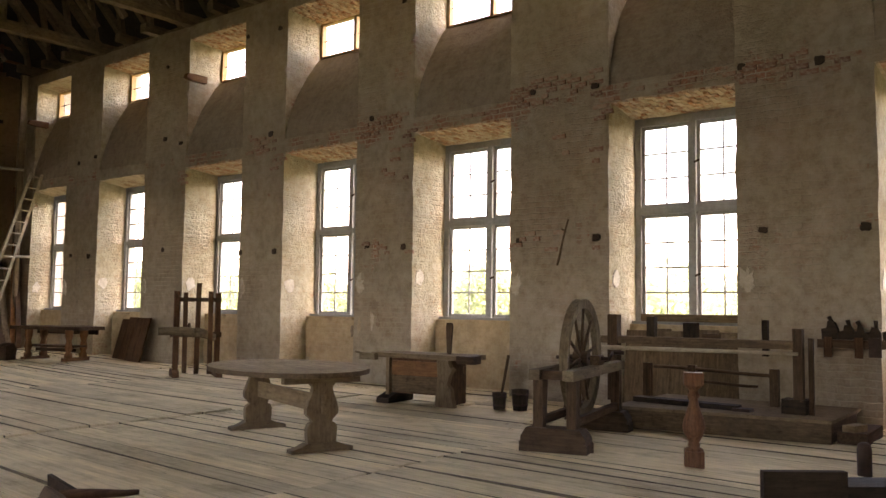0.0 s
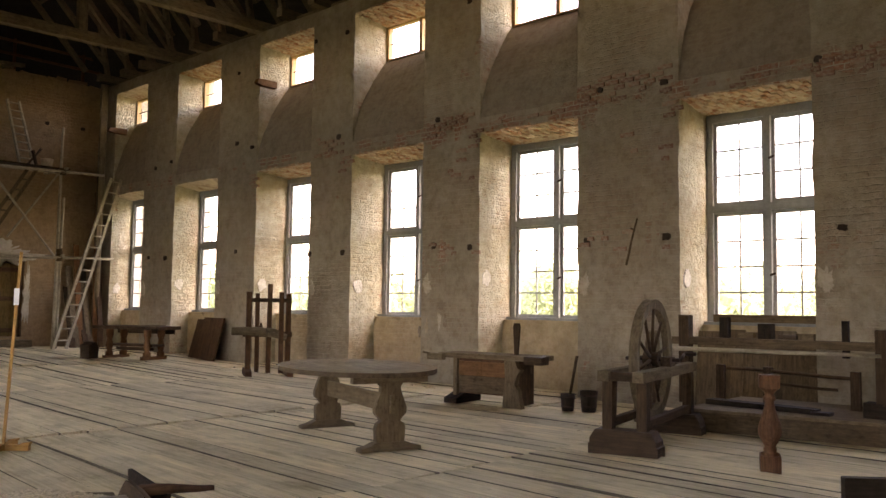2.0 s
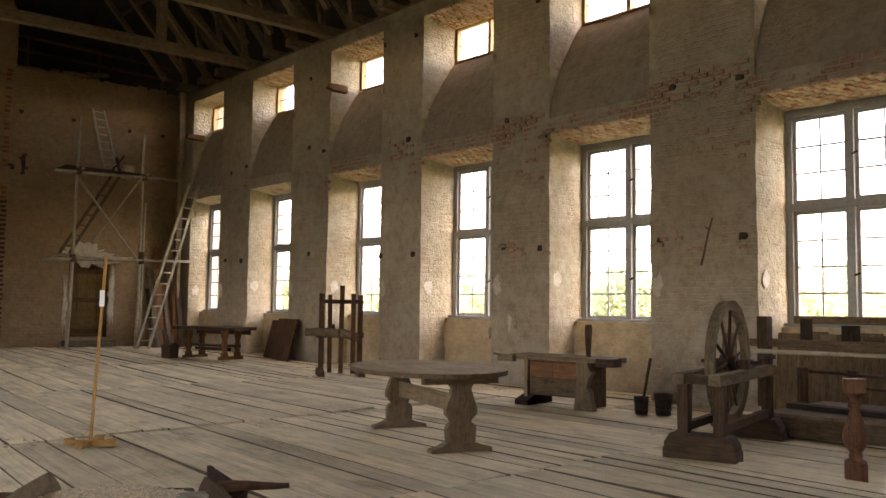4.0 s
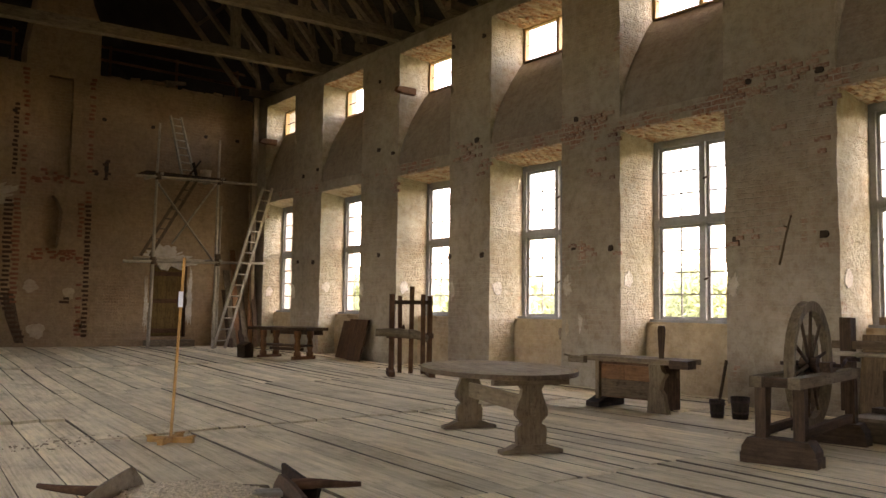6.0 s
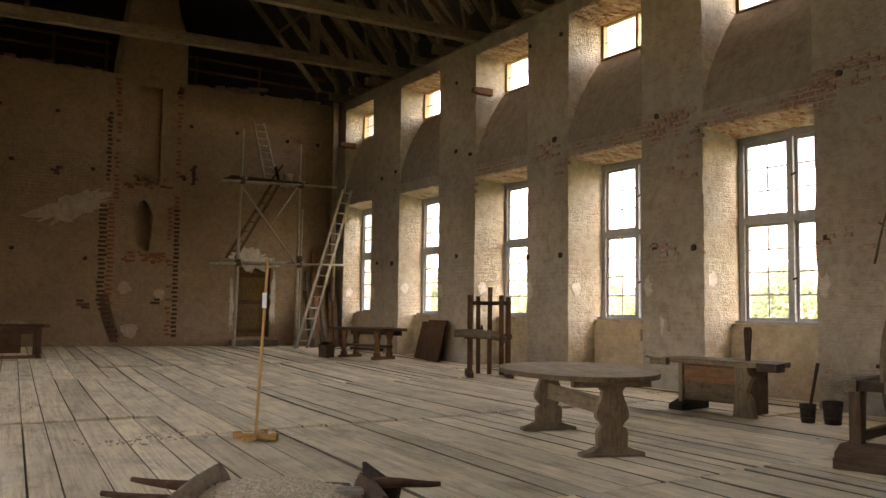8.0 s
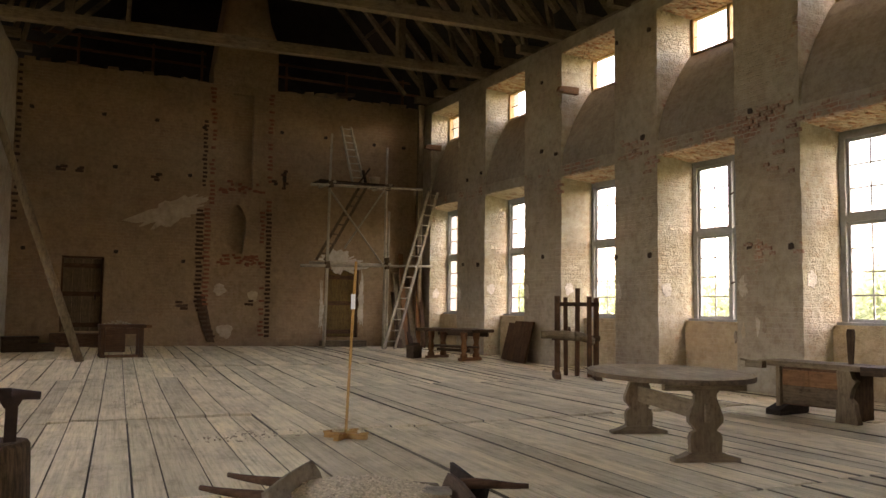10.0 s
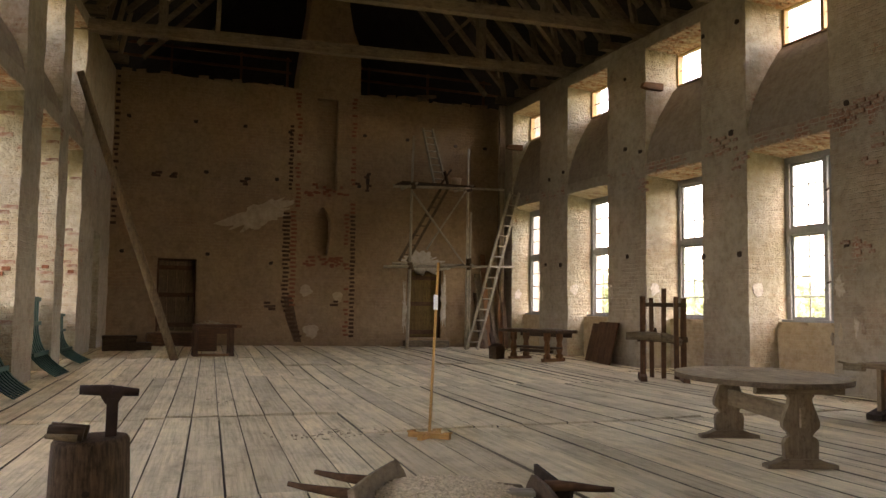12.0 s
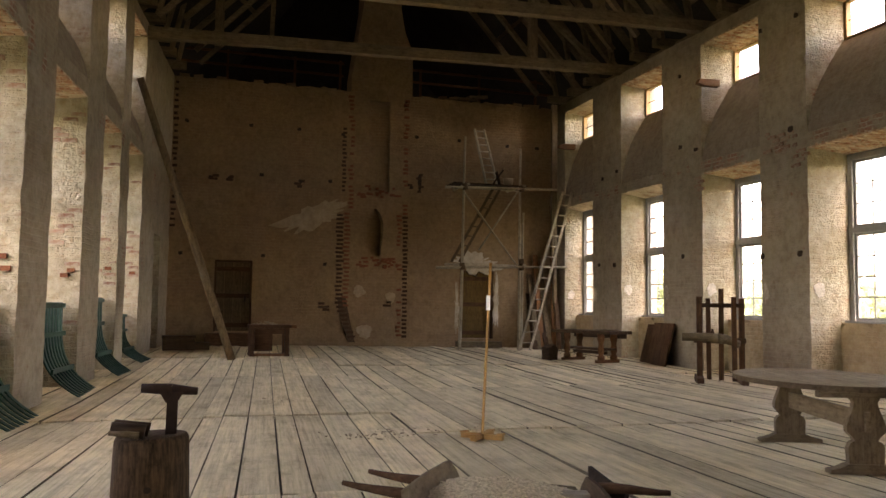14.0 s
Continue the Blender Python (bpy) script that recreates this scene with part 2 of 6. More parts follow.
def glass():
    m, t, b = nodes_of("old window glass")
    clear = t.nodes.new("ShaderNodeBsdfTransparent")
    clear.inputs[0].default_value = (0.97, 0.98, 0.96, 1)
    gloss = add(t, "ShaderNodeBsdfGlossy", Roughness=0.03)
    mix = t.nodes.new("ShaderNodeMixShader")
    mix.inputs[0].default_value = 0.06
    t.links.new(clear.outputs[0], mix.inputs[1])
    t.links.new(gloss.outputs[0], mix.inputs[2])
    t.links.new(mix.outputs[0], t.nodes["Material Output"].inputs[0])
    return m


GLASS = glass()


# ---- mesh helpers ----
def box(bm, x0, x1, y0, y1, z0, z1):
    v = [bm.verts.new((x, y, z)) for x in (x0, x1) for y in (y0, y1) for z in (z0, z1)]
    for f in ((0, 1, 3, 2), (4, 6, 7, 5), (0, 4, 5, 1), (2, 3, 7, 6), (0, 2, 6, 4), (1, 5, 7, 3)):
        bm.faces.new([v[i] for i in f])
    return v


def stick(bm, p, q, w, h, up=(0, 0, 1)):
    """A squared timber from p to q, w wide across and h high."""
    p, q = Vector(p), Vector(q)
    d = (q - p).normalized()
    u = Vector(up)
    if abs(d.dot(u)) > 0.98:
        u = Vector((0, 1, 0))
    side = d.cross(u).normalized()
    u = side.cross(d)
    v = [bm.verts.new(e + side * (a * w / 2) + u * (c * h / 2)) for e in (p, q) for a in (-1, 1) for c in (-1, 1)]
    for f in ((0, 1, 3, 2), (4, 6, 7, 5), (0, 4, 5, 1), (2, 3, 7, 6), (0, 2, 6, 4), (1, 5, 7, 3)):
        bm.faces.new([v[i] for i in f])


def rod(bm, p, q, r0, r1=None, n=10, bend=0.0):
    """A round pole from p to q, tapered, slightly crooked when bend is given."""
    r1 = r0 if r1 is None else r1
    p, q = Vector(p), Vector(q)
    d = (q - p).normalized()
    u = d.orthogonal().normalized()
    w = d.cross(u)
    rings, steps = [], (5 if bend else 1)
    for k in range(steps + 1):
        f = k / steps
        c = p.lerp(q, f) + u * (bend * math.sin(f * 3.1 + p.x)) * (0 if k in (0, steps) else 1) + w * (bend * 0.6 * math.sin(f * 5 + p.y))
        r = r0 + (r1 - r0) * f
        rings.append([bm.verts.new(c + (u * math.cos(a) + w * math.sin(a)) * r) for a in [6.28319 * i / n for i in range(n)]])
    for a, b in zip(rings, rings[1:]):
        for i in range(n):
            f = bm.faces.new((a[i], a[(i + 1) % n], b[(i + 1) % n], b[i]))
            f.smooth = True
    bm.faces.new(rings[0][::-1]), bm.faces.new(rings[-1])


def turned(bm, profile, n=24, at=(0, 0, 0), sx=1.0, sy=1.0):
    """A turned shape round z from (radius, height) pairs."""
    rings = [[bm.verts.new((at[0] + sx * r * math.cos(6.28319 * i / n), at[1] + sy * r * math.sin(6.28319 * i / n), at[2] + z)) for i in range(n)] for r, z in profile]
    for a, b in zip(rings, rings[1:]):
        for i in range(n):
            f = bm.faces.new((a[i], a[(i + 1) % n], b[(i + 1) % n], b[i]))
            f.smooth = True
    bm.faces.new(rings[0][::-1]), bm.faces.new(rings[-1])


def prism(bm, outline, a, b):
    """An outline of 3D points, swept from offset a to offset b."""
    lo = [bm.verts.new(Vector(p) + Vector(a)) for p in outline]
    hi = [bm.verts.new(Vector(p) + Vector(b)) for p in outline]
    n = len(lo)
    bm.faces.new(lo[::-1]), bm.faces.new(hi)
    for i in range(n):
        bm.faces.new((lo[i], lo[(i + 1) % n], hi[(i + 1) % n], hi[i]))


def mesh_of(name, bm, *mats, bevel=0.0):
    if bevel:
        sharp = [e for e in bm.edges if len(e.link_faces) == 2 and e.calc_face_angle(0) > 0.6]
        bmesh.ops.bevel(bm, geom=sharp, offset=bevel, segments=2, affect="EDGES", clamp_overlap=True)
    bmesh.ops.recalc_face_normals(bm, faces=bm.faces)
    me = bpy.data.meshes.new(name)
    bm.to_mesh(me)
    bm.free()
    for m in mats:
        me.materials.append(m)
    if bevel >= 0.01:
        # hand-hewn: no timber is quite square
        for v in me.vertices:
            p = v.co
            v.co += noise.noise_vector(p * 2.3 + Vector((len(name), 0, 7))) * bevel * 0.35
    return me


def part(name, bm, material, parent, label="", bevel=0.0):
    ob = new(name, mesh_of(name, bm, material, bevel=bevel))
    ob.parent = parent
    return tagged(ob, label)


def thing(name, m, label, category, group="", kind=""):
    ob = new(name)
    ob.empty_display_size = 0.2
    ob.matrix_world = m
    return tagged(ob, label, category, group, kind)


def one(name, bm, material, label, category, m=None, bevel=0.0, kind="", group=""):
    ob = new(name, mesh_of(name, bm, material, bevel=bevel))
    if m is not None:
        ob.matrix_world = m
    return tagged(ob, label, category, group, kind)


BM = bmesh.new

# ---- plan, in metres ----
XF, XG, YE = 10.96, 12.06, 23.58          # inner face and glass line of the window wall, end wall
TOP = 7.72                                 # top of the walls
SOUTH, GABLE = -5.0, 33.0
SKEW = 0.115                               # the other long wall is out of square
D_L = Vector((SKEW, 1, 0)).normalized()
N_L = Vector((-D_L.y, D_L.x, 0))


def left_x(y):
    return -0.57 + SKEW * (y - YE)


def floor_z(x, y):
    """The old floor rises a little towards the far end."""
    s = min(1, max(0, (y - 11.0) / 12.6))
    s = s * s * (3 - 2 * s)
    return s * (0.13 + 0.13 * min(1, max(0, (XF - x) / 11.4)))


def on_east(u, n, z):
    return Vector((XF + n, u, z))


def on_west(u, n, z):
    return Vector((-0.57, YE, z)) + D_L * ((u - YE) / D_L.y) + N_L * n


def rough(p, amp=0.018):
    q = noise.noise_vector(p * 2.3) * amp + noise.noise_vector(p * 9.0) * (amp * 0.55)
    return p + q


def patchwork(bm, place, corners, step=0.16, mat=0):
    """A face between four (u, n, z) corners, cut into small uneven pieces."""
    a, b, c, d = [Vector(q) for q in corners]
    nu = max(1, round(max((b - a).length, (c - d).length) / step))
    nv = max(1, round(max((d - a).length, (c - b).length) / step))
    grid = [[bm.verts.new(rough(place(*a.lerp(b, i / nu).lerp(d.lerp(c, i / nu), j / nv)))) for i in range(nu + 1)] for j in range(nv + 1)]
    for j in range(nv):
        for i in range(nu):
            f = bm.faces.new((grid[j][i], grid[j][i + 1], grid[j + 1][i + 1], grid[j + 1][i]))
            f.material_index, f.smooth = mat, True


def bay_wall(name, place, u0, u1, bays, depths, label, door=None, rise=0.0):
    """A long wall with a tall window recess and a small window with a sloped sill above it in each bay."""
    bm = BM()
    outer = 1.15
    cuts = sorted(bays + ([door] if door else []))
    edge = u0
    for a, b in cuts + [(u1, None)]:
        if a - edge > 0.01:
            patchwork(bm, place, ((edge, 0, -0.1), (a, 0, -0.1), (a, 0, TOP), (edge, 0, TOP)))
        edge = b
    for a, b in bays:
        depth = depths.get(a, 0.93)
        back = depth + 0.17
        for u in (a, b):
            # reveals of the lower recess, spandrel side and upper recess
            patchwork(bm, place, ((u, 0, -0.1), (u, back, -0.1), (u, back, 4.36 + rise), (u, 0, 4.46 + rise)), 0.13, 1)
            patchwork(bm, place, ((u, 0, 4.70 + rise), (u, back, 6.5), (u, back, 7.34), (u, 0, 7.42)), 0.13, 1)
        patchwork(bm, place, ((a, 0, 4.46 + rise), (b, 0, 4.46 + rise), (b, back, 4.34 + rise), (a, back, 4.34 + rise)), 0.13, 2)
        patchwork(bm, place, ((a, 0, 4.46 + rise), (b, 0, 4.46 + rise), (b, 0, 4.72 + rise), (a, 0, 4.72 + rise)))
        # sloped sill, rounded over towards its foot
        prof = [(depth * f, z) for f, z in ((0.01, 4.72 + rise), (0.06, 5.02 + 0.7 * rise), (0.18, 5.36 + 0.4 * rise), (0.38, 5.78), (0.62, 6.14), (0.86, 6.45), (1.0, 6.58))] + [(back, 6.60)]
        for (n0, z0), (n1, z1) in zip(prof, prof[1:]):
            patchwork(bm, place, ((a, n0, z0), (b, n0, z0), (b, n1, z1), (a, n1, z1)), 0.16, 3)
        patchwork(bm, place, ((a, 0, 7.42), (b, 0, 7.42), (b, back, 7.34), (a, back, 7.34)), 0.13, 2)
        patchwork(bm, place, ((a, 0, 7.42), (b, 0, 7.42), (b, 0, TOP), (a, 0, TOP)))
        # apron under the window
        ap = depth - 0.24
        patchwork(bm, place, ((a, ap, -0.1), (b, ap, -0.1), (b, ap, 1.17), (a, ap, 1.17)), 0.13, 4)
        patchwork(bm, place, ((a, ap, 1.17), (b, ap, 1.17), (b, back, 1.17), (a, back, 1.17)), 0.16, 4)
        for u, v in ((a, a - 0.15), (b, b + 0.15)):
            patchwork(bm, place, ((u, back, -0.1), (v, outer + 0.01, -0.1), (v, outer + 0.01, TOP), (u, back, TOP)), 0.5)
        # outer closing of the wall round the two windows
        for z0, z1 in ((-0.1, 1.17), (4.34 + rise, 6.6), (7.34, TOP)):
            patchwork(bm, place, ((a, back, z0), (b, back, z0), (b, back, z1), (a, back, z1)), 0.8)
    if door:
        a, b = door
        for u in (a, b):
            patchwork(bm, place, ((u, 0, -0.1), (u, 0.5, -0.1), (u, 0.5, 3.1), (u, 0, 3.1)), 0.2, 1)
        patchwork(bm, place, ((a, 0, 3.1), (b, 0, 3.1), (b, 0.5, 3.1), (a, 0.5, 3.1)), 0.2, 1)
        patchwork(bm, place, ((a, 0, 3.1), (b, 0, 3.1), (b, 0, TOP), (a, 0, TOP)))
        patchwork(bm, place, ((a, 0.5, -0.1), (b, 0.5, -0.1), (b, 0.5, 3.1), (a, 0.5, 3.1)), 0.5, 3)
    # outer face and top
    edge = u0
    for a, b in sorted(bays) + [(u1, None)]:
        patchwork(bm, place, ((edge, outer, -0.1), (a - 0.14, outer, -0.1), (a - 0.14, outer, TOP), (edge, outer, TOP)), 1.0)
        edge = b + 0.14 if b else None
    patchwork(bm, place, ((u0, 0, TOP), (u1, 0, TOP), (u1, outer, TOP), (u0, outer, TOP)), 0.5)
    bmesh.ops.remove_doubles(bm, verts=bm.verts, dist=0.002)
    for e in bm.edges:
        if len(e.link_faces) == 2 and e.calc_face_angle(0) > 0.7:
            e.smooth = False
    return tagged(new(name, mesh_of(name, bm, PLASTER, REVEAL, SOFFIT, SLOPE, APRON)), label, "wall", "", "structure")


APRON = masonry("stained yellow plaster", (0.42, 0.31, 0.19), (0.56, 0.44, 0.28), 0.64, 0.2, False, lumps=0.5)
# First bay is unseen behind the camera; its windows are added for light
EAST_BAYS = [(-3.7, -1.8), (-0.17, 1.76), (3.45, 5.30), (7.02, 9.04), (10.40, 12.40), (13.72, 15.68), (17.28, 19.28), (20.88, 22.70)]
DEPTHS = {17.28: 0.75, 20.88: 0.62, 13.72: 0.88}       # the recesses grow shallower towards the far end
# First bays are out of view; third and fourth widened to brighten the floor
WEST_BAYS = [(-2.3, -0.1), (1.6, 3.7), (4.9, 7.8), (8.9, 11.09), (12.33, 14.14), (15.40, 16.90), (17.70, 19.25)]
bay_wall("wall_east", on_east, SOUTH, YE, EAST_BAYS, DEPTHS, "thick plastered brick wall with deep tall window recesses and bare brick patches")
bay_wall("wall_west", on_west, SOUTH, YE, WEST_BAYS, {}, "whitewashed brick wall with deep window recesses and worn plaster", door=(21.1, 22.05), rise=0.25)

# ---- windows ----
def lower_window(w):
    """A cross window: grey frame, mullion and transom, four lights with thin glazing bars. Local x along the wall, y outwards."""
    win = thing("window_1", Matrix(), "tall grey-painted cross window with small panes", "window", "tall windows", "structure")
    h0, h1, tr = 1.17, 4.36, 2.91
    for x in (-w / 2 + 0.06, w / 2 - 0.06):
        b = BM(); box(b, x - 0.06, x + 0.06, -0.06, 0.07, h0 + 0.04, h1); part("jamb", b, FRAMEGREY, win, bevel=0.008)
    b = BM(); box(b, -w / 2, w / 2, -0.062, 0.072, h1 - 0.12, h1 + 0.01); part("head", b, FRAMEGREY, win, bevel=0.008)
    b = BM(); box(b, -w / 2, w / 2, -0.2, 0.08, h0 + 0.004, h0 + 0.05); part("window_sill", b, FRAMEGREY, win, bevel=0.01)
    b = BM(); box(b, -w / 2 + 0.12, w / 2 - 0.12, -0.075, 0.075, tr - 0.055, tr + 0.055); part("transom", b, FRAMEGREY, win, bevel=0.012)
    b = BM(); box(b, -0.05, 0.05, -0.08, 0.08, h0 + 0.05, h1 - 0.12); part("mullion", b, FRAMEGREY, win, bevel=0.012)
    for x0, x1 in ((-w / 2 + 0.122, -0.052), (0.052, w / 2 - 0.122)):
        for z0, z1, rows in ((h0 + 0.052, tr - 0.057, 4), (tr + 0.057, h1 - 0.122, 3)):
            b = BM()
            s = 0.052
            box(b, x0, x0 + s, -0.02, 0.03, z0, z1), box(b, x1 - s, x1, -0.02, 0.03, z0, z1)
            box(b, x0 + s, x1 - s, -0.02, 0.03, z0, z0 + s), box(b, x0 + s, x1 - s, -0.02, 0.03, z1 - s, z1)
            sash = part("sash", b, FRAMEGREY, win)
            ph, pw = (z1 - z0 - 2 * s) / rows, (x1 - x0 - 2 * s) / 2
            for k in range(1, rows):
                z = z0 + s + k * ph
                b = BM(); box(b, x0 + s, x1 - s, -0.005, 0.018, z - 0.014, z + 0.014); part("glazing_bar", b, FRAMEGREY, sash)
            b = BM(); box(b, (x0 + x1) / 2 - 0.013, (x0 + x1) / 2 + 0.013, -0.004, 0.016, z0 + s, z1 - s); part("glazing_bar", b, FRAMEGREY, sash)
            for k in range(rows):
                for c in range(2):
                    b = BM()
                    xa, za = x0 + s + c * pw, z0 + s + k * ph
                    v = [b.verts.new(q) for q in ((xa, 0.006, za), (xa + pw, 0.006, za), (xa + pw, 0.006, za + ph), (xa, 0.006, za + ph))]
                    b.faces.new(v)
                    part("pane", b, GLASS, sash)
    b = BM()
    for z in (1.9, 3.6):
        stick(b, (-0.03, -0.09, z), (-0.12, -0.1, z + 0.03), 0.015, 0.03)
    part("latch", b, IRON, win)
    return win


def upper_window(w):
    win = thing("window_2", Matrix(), "small ochre-painted attic window with two lights", "window", "small upper windows", "structure")
    h0, h1 = 6.6, 7.34
    for x in (-w / 2 + 0.04, w / 2 - 0.04):
        b = BM(); box(b, x - 0.04, x + 0.04, -0.06, 0.06, h0, h1); part("jamb", b, FRAMEOCHRE, win, bevel=0.008)
    b = BM(); box(b, -w / 2 + 0.08, w / 2 - 0.08, -0.058, 0.058, h1 - 0.03, h1); part("head", b, FRAMEOCHRE, win, bevel=0.008)
    b = BM(); box(b, -w / 2 + 0.08, w / 2 - 0.08, -0.07, 0.06, h0 + 0.003, h0 + 0.03); part("window_sill", b, FRAMEOCHRE, win, bevel=0.008)
    b = BM(); box(b, -0.04, 0.04, -0.06, 0.06, h0 + 0.03, h1 - 0.03); part("mullion", b, FRAMEOCHRE, win, bevel=0.008)
    for x0, x1 in ((-w / 2 + 0.08, -0.04), (0.04, w / 2 - 0.08)):
        b = BM(); b.faces.new([b.verts.new(q) for q in ((x0, 0, h0 + 0.03), (x1, 0, h0 + 0.03), (x1, 0, h1 - 0.03), (x0, 0, h1 - 0.03))])
        part("pane", b, GLASS, win)
        b = BM(); box(b, x0, x1, -0.008, 0.012, 6.96, 6.974); part("glazing_bar", b, IRON, win)
    return win


LOW, UP = lower_window(2.0), upper_window(2.0)


def fit_window(proto, place, a, b, depth, first):
    c, d = place((a + b) / 2, depth, 0), place((a + b) / 2 + 1, depth, 0) - place((a + b) / 2, depth, 0)
    o = place((a + b) / 2, depth + 1, 0) - c
    width = (b - a) * (1.0 / D_L.y if place is on_west else 1.0)
    m = Matrix.Translation(c) @ Matrix(((d.x, o.x, 0, 0), (d.y, o.y, 0, 0), (0, 0, 1, 0), (0, 0, 0, 1)))
    s = Matrix.Diagonal(((width + 0.03) / 2.0, 1, 1, 1))
    if place is on_west and proto is LOW:
        s = Matrix.Translation((0, 0, -0.08)) @ s @ Matrix.Diagonal((1, 1, 1.07, 1))
    if first:
        proto.matrix_world = m @ s
        return
    ob = copy_thing(proto, Matrix())
    ob.matrix_world = m @ s


first = True
for bays, place in ((EAST_BAYS, on_east), (WEST_BAYS, on_west)):
    for a, b in bays:
        depth = (DEPTHS if place is on_east else {}).get(a, 0.93) + 0.05
        fit_window(LOW, place, a, b, depth, first)
        fit_window(UP, place, a, b, depth, first)
        first = False

# ---- end wall with its chimney breast ----
bm = BM()


def end_at(u, n, z):
    return Vector((u, YE + n, z))


DOORS = [(0.67, 1.70, 0.62, 2.62), (7.87, 8.97, 0.42, 2.50)]
GROOVE, NICHE = (4.99, 5.62, 4.78, TOP), (4.97, 5.46, 2.85, 4.25)
xs = [-3.0, 0.67, 1.70, 4.97, 4.99, 5.46, 5.62, 7.87, 8.97, XG + 0.4]
for xa, xb in zip(xs, xs[1:]):
    holes = sorted((h[2], h[3]) for h in (*DOORS, GROOVE, NICHE) if h[0] < (xa + xb) / 2 < h[1])
    z = -0.1
    for h0, h1 in holes + [(TOP, None)]:
        if h0 - z > 0.02:
            patchwork(bm, end_at, ((xa, 0, z), (xb, 0, z), (xb, 0, h0), (xa, 0, h0)), 0.2)
        z = h1
for (xa, xb, za, zb), dep in zip((*DOORS, GROOVE, NICHE), (0.5, 0.5, 0.2, 0.3)):
    for x in (xa, xb):
        patchwork(bm, end_at, ((x, 0, za), (x, dep, za), (x, dep, zb), (x, 0, zb)), 0.2)
    for z in (za, zb):
        patchwork(bm, end_at, ((xa, 0, z), (xb, 0, z), (xb, dep, z), (xa, dep, z)), 0.2)
    patchwork(bm, end_at, ((xa, dep, za), (xb, dep, za), (xb, dep, zb), (xa, dep, zb)), 0.2)
patchwork(bm, end_at, ((-3.0, 0, TOP), (XG + 0.4, 0, TOP), (XG + 0.4, 0.9, TOP), (-3.0, 0.9, TOP)), 0.25)
patchwork(bm, end_at, ((-3.0, 0.9, -0.1), (XG + 0.4, 0.9, -0.1), (XG + 0.4, 0.9, TOP), (-3.0, 0.9, TOP)), 1.0)
bmesh.ops.remove_doubles(bm, verts=bm.verts, dist=0.002)
for e in bm.edges:
    if len(e.link_faces) == 2 and e.calc_face_angle(0) > 0.7:
        e.smooth = False
wall_north = tagged(new("wall_north", mesh_of("wall_north", bm, ENDWALL)), "brown plastered end wall with a torn-out chimney breast", "wall", "", "structure")

# pointed head of the niche
bm = BM()
for sx in (-1, 1):
    prism(bm, [(5.215 + sx * 0.25, YE - 0.006, 3.85), (5.215 + sx * 0.25, YE - 0.006, 4.26), (5.215 + sx * 0.02, YE - 0.006, 4.26), (5.215 + sx * 0.13, YE - 0.006, 4.12)], (0, 0, 0), (0, 0.3, 0))
    prism(bm, [(5.215 + sx * 0.25, YE - 0.006, 2.84), (5.215 + sx * 0.25, YE - 0.006, 3.5), (5.215 + sx * 0.16, YE - 0.006, 2.84)], (0, 0, 0), (0, 0.28, 0))
part("niche_head", bm, ENDWALL, wall_north)

# chimney stack above the wall head
stack = thing("chimney_stack", pose(0, 0, 0), "plastered chimney stack rising above the end wall", "chimney")
bm = BM()
outline = [(4.45, 7.5), (6.30, 7.5), (6.30, 9.1), (6.05, 9.7), (5.92, 10.4), (5.75, 15.0), (4.85, 15.0), (4.76, 10.4), (4.62, 9.4), (4.45, 8.2)]
prism(bm, [(x, YE + 0.02, z) for x, z in outline], (0, 0, 0), (0, 0.9, 0))
part("chimney_shaft", bm, ENDWALL, stack, bevel=0.03)
bm = BM(); prism(bm, [(4.42, YE - 0.03, 7.7), (4.95, YE - 0.03, 7.7), (4.95, YE - 0.03, 8.12), (4.42, YE - 0.03, 8.3)], (0, 0, 0), (0, 0.05, 0))
part("plaster_patch", bm, ENDWALL, stack, bevel=0.02)

bm = BM()
box(bm, -4.5, XG + 1.0, SOUTH - 0.4, SOUTH, -0.1, 16)
tagged(new("wall_south", mesh_of("wall_south", bm, ENDWALL)), "plain plastered end wall", "wall", "", "structure")
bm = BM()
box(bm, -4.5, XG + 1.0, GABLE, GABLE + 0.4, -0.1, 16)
tagged(new("wall_gable", mesh_of("wall_gable", bm, ROOFSHADE)), "far gable of the attic, coloured dark for shade", "wall", "", "structure")
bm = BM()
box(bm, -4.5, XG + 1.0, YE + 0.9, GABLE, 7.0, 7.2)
tagged(new("attic_floor", mesh_of("attic_floor", bm, ROOFSHADE)), "attic floor beyond the end wall, coloured dark for shade", "floor", "", "structure")

# ---- roof ----
RIDGE = Vector((5.2, 0, 15.4))
roof = thing("roof", Matrix(), "dark open timber roof with rafters and tie beams", "roof", "", "structure")


def eaves(y):
    return Vector((XF + 1.25, y, 7.68)), Vector((left_x(y) - 1.3, y, 7.68))


bm = BM()
for side in (0, 1):
    a0, a1 = eaves(SOUTH - 0.4)[side], eaves(GABLE + 0.4)[side]
    r0, r1 = Vector((5.2, SOUTH - 0.4, 15.6)), Vector((5.2, GABLE + 0.4, 15.6))
    nrm = (a1 - a0).cross(r0 - a0).normalized()
    nrm = nrm if nrm.z > 0 else -nrm
    lo = [bm.verts.new(p) for p in (a0, a1, r1, r0)]
    hi = [bm.verts.new(p + nrm * 0.1) for p in (a0, a1, r1, r0)]
    bm.faces.new(lo), bm.faces.new(hi[::-1])
    for i in range(4):
        bm.faces.new((lo[i], lo[(i + 1) % 4], hi[(i + 1) % 4], hi[i]))
part("roof_boarding", bm, ROOFSHADE, roof, "roof boarding darkened for shade")

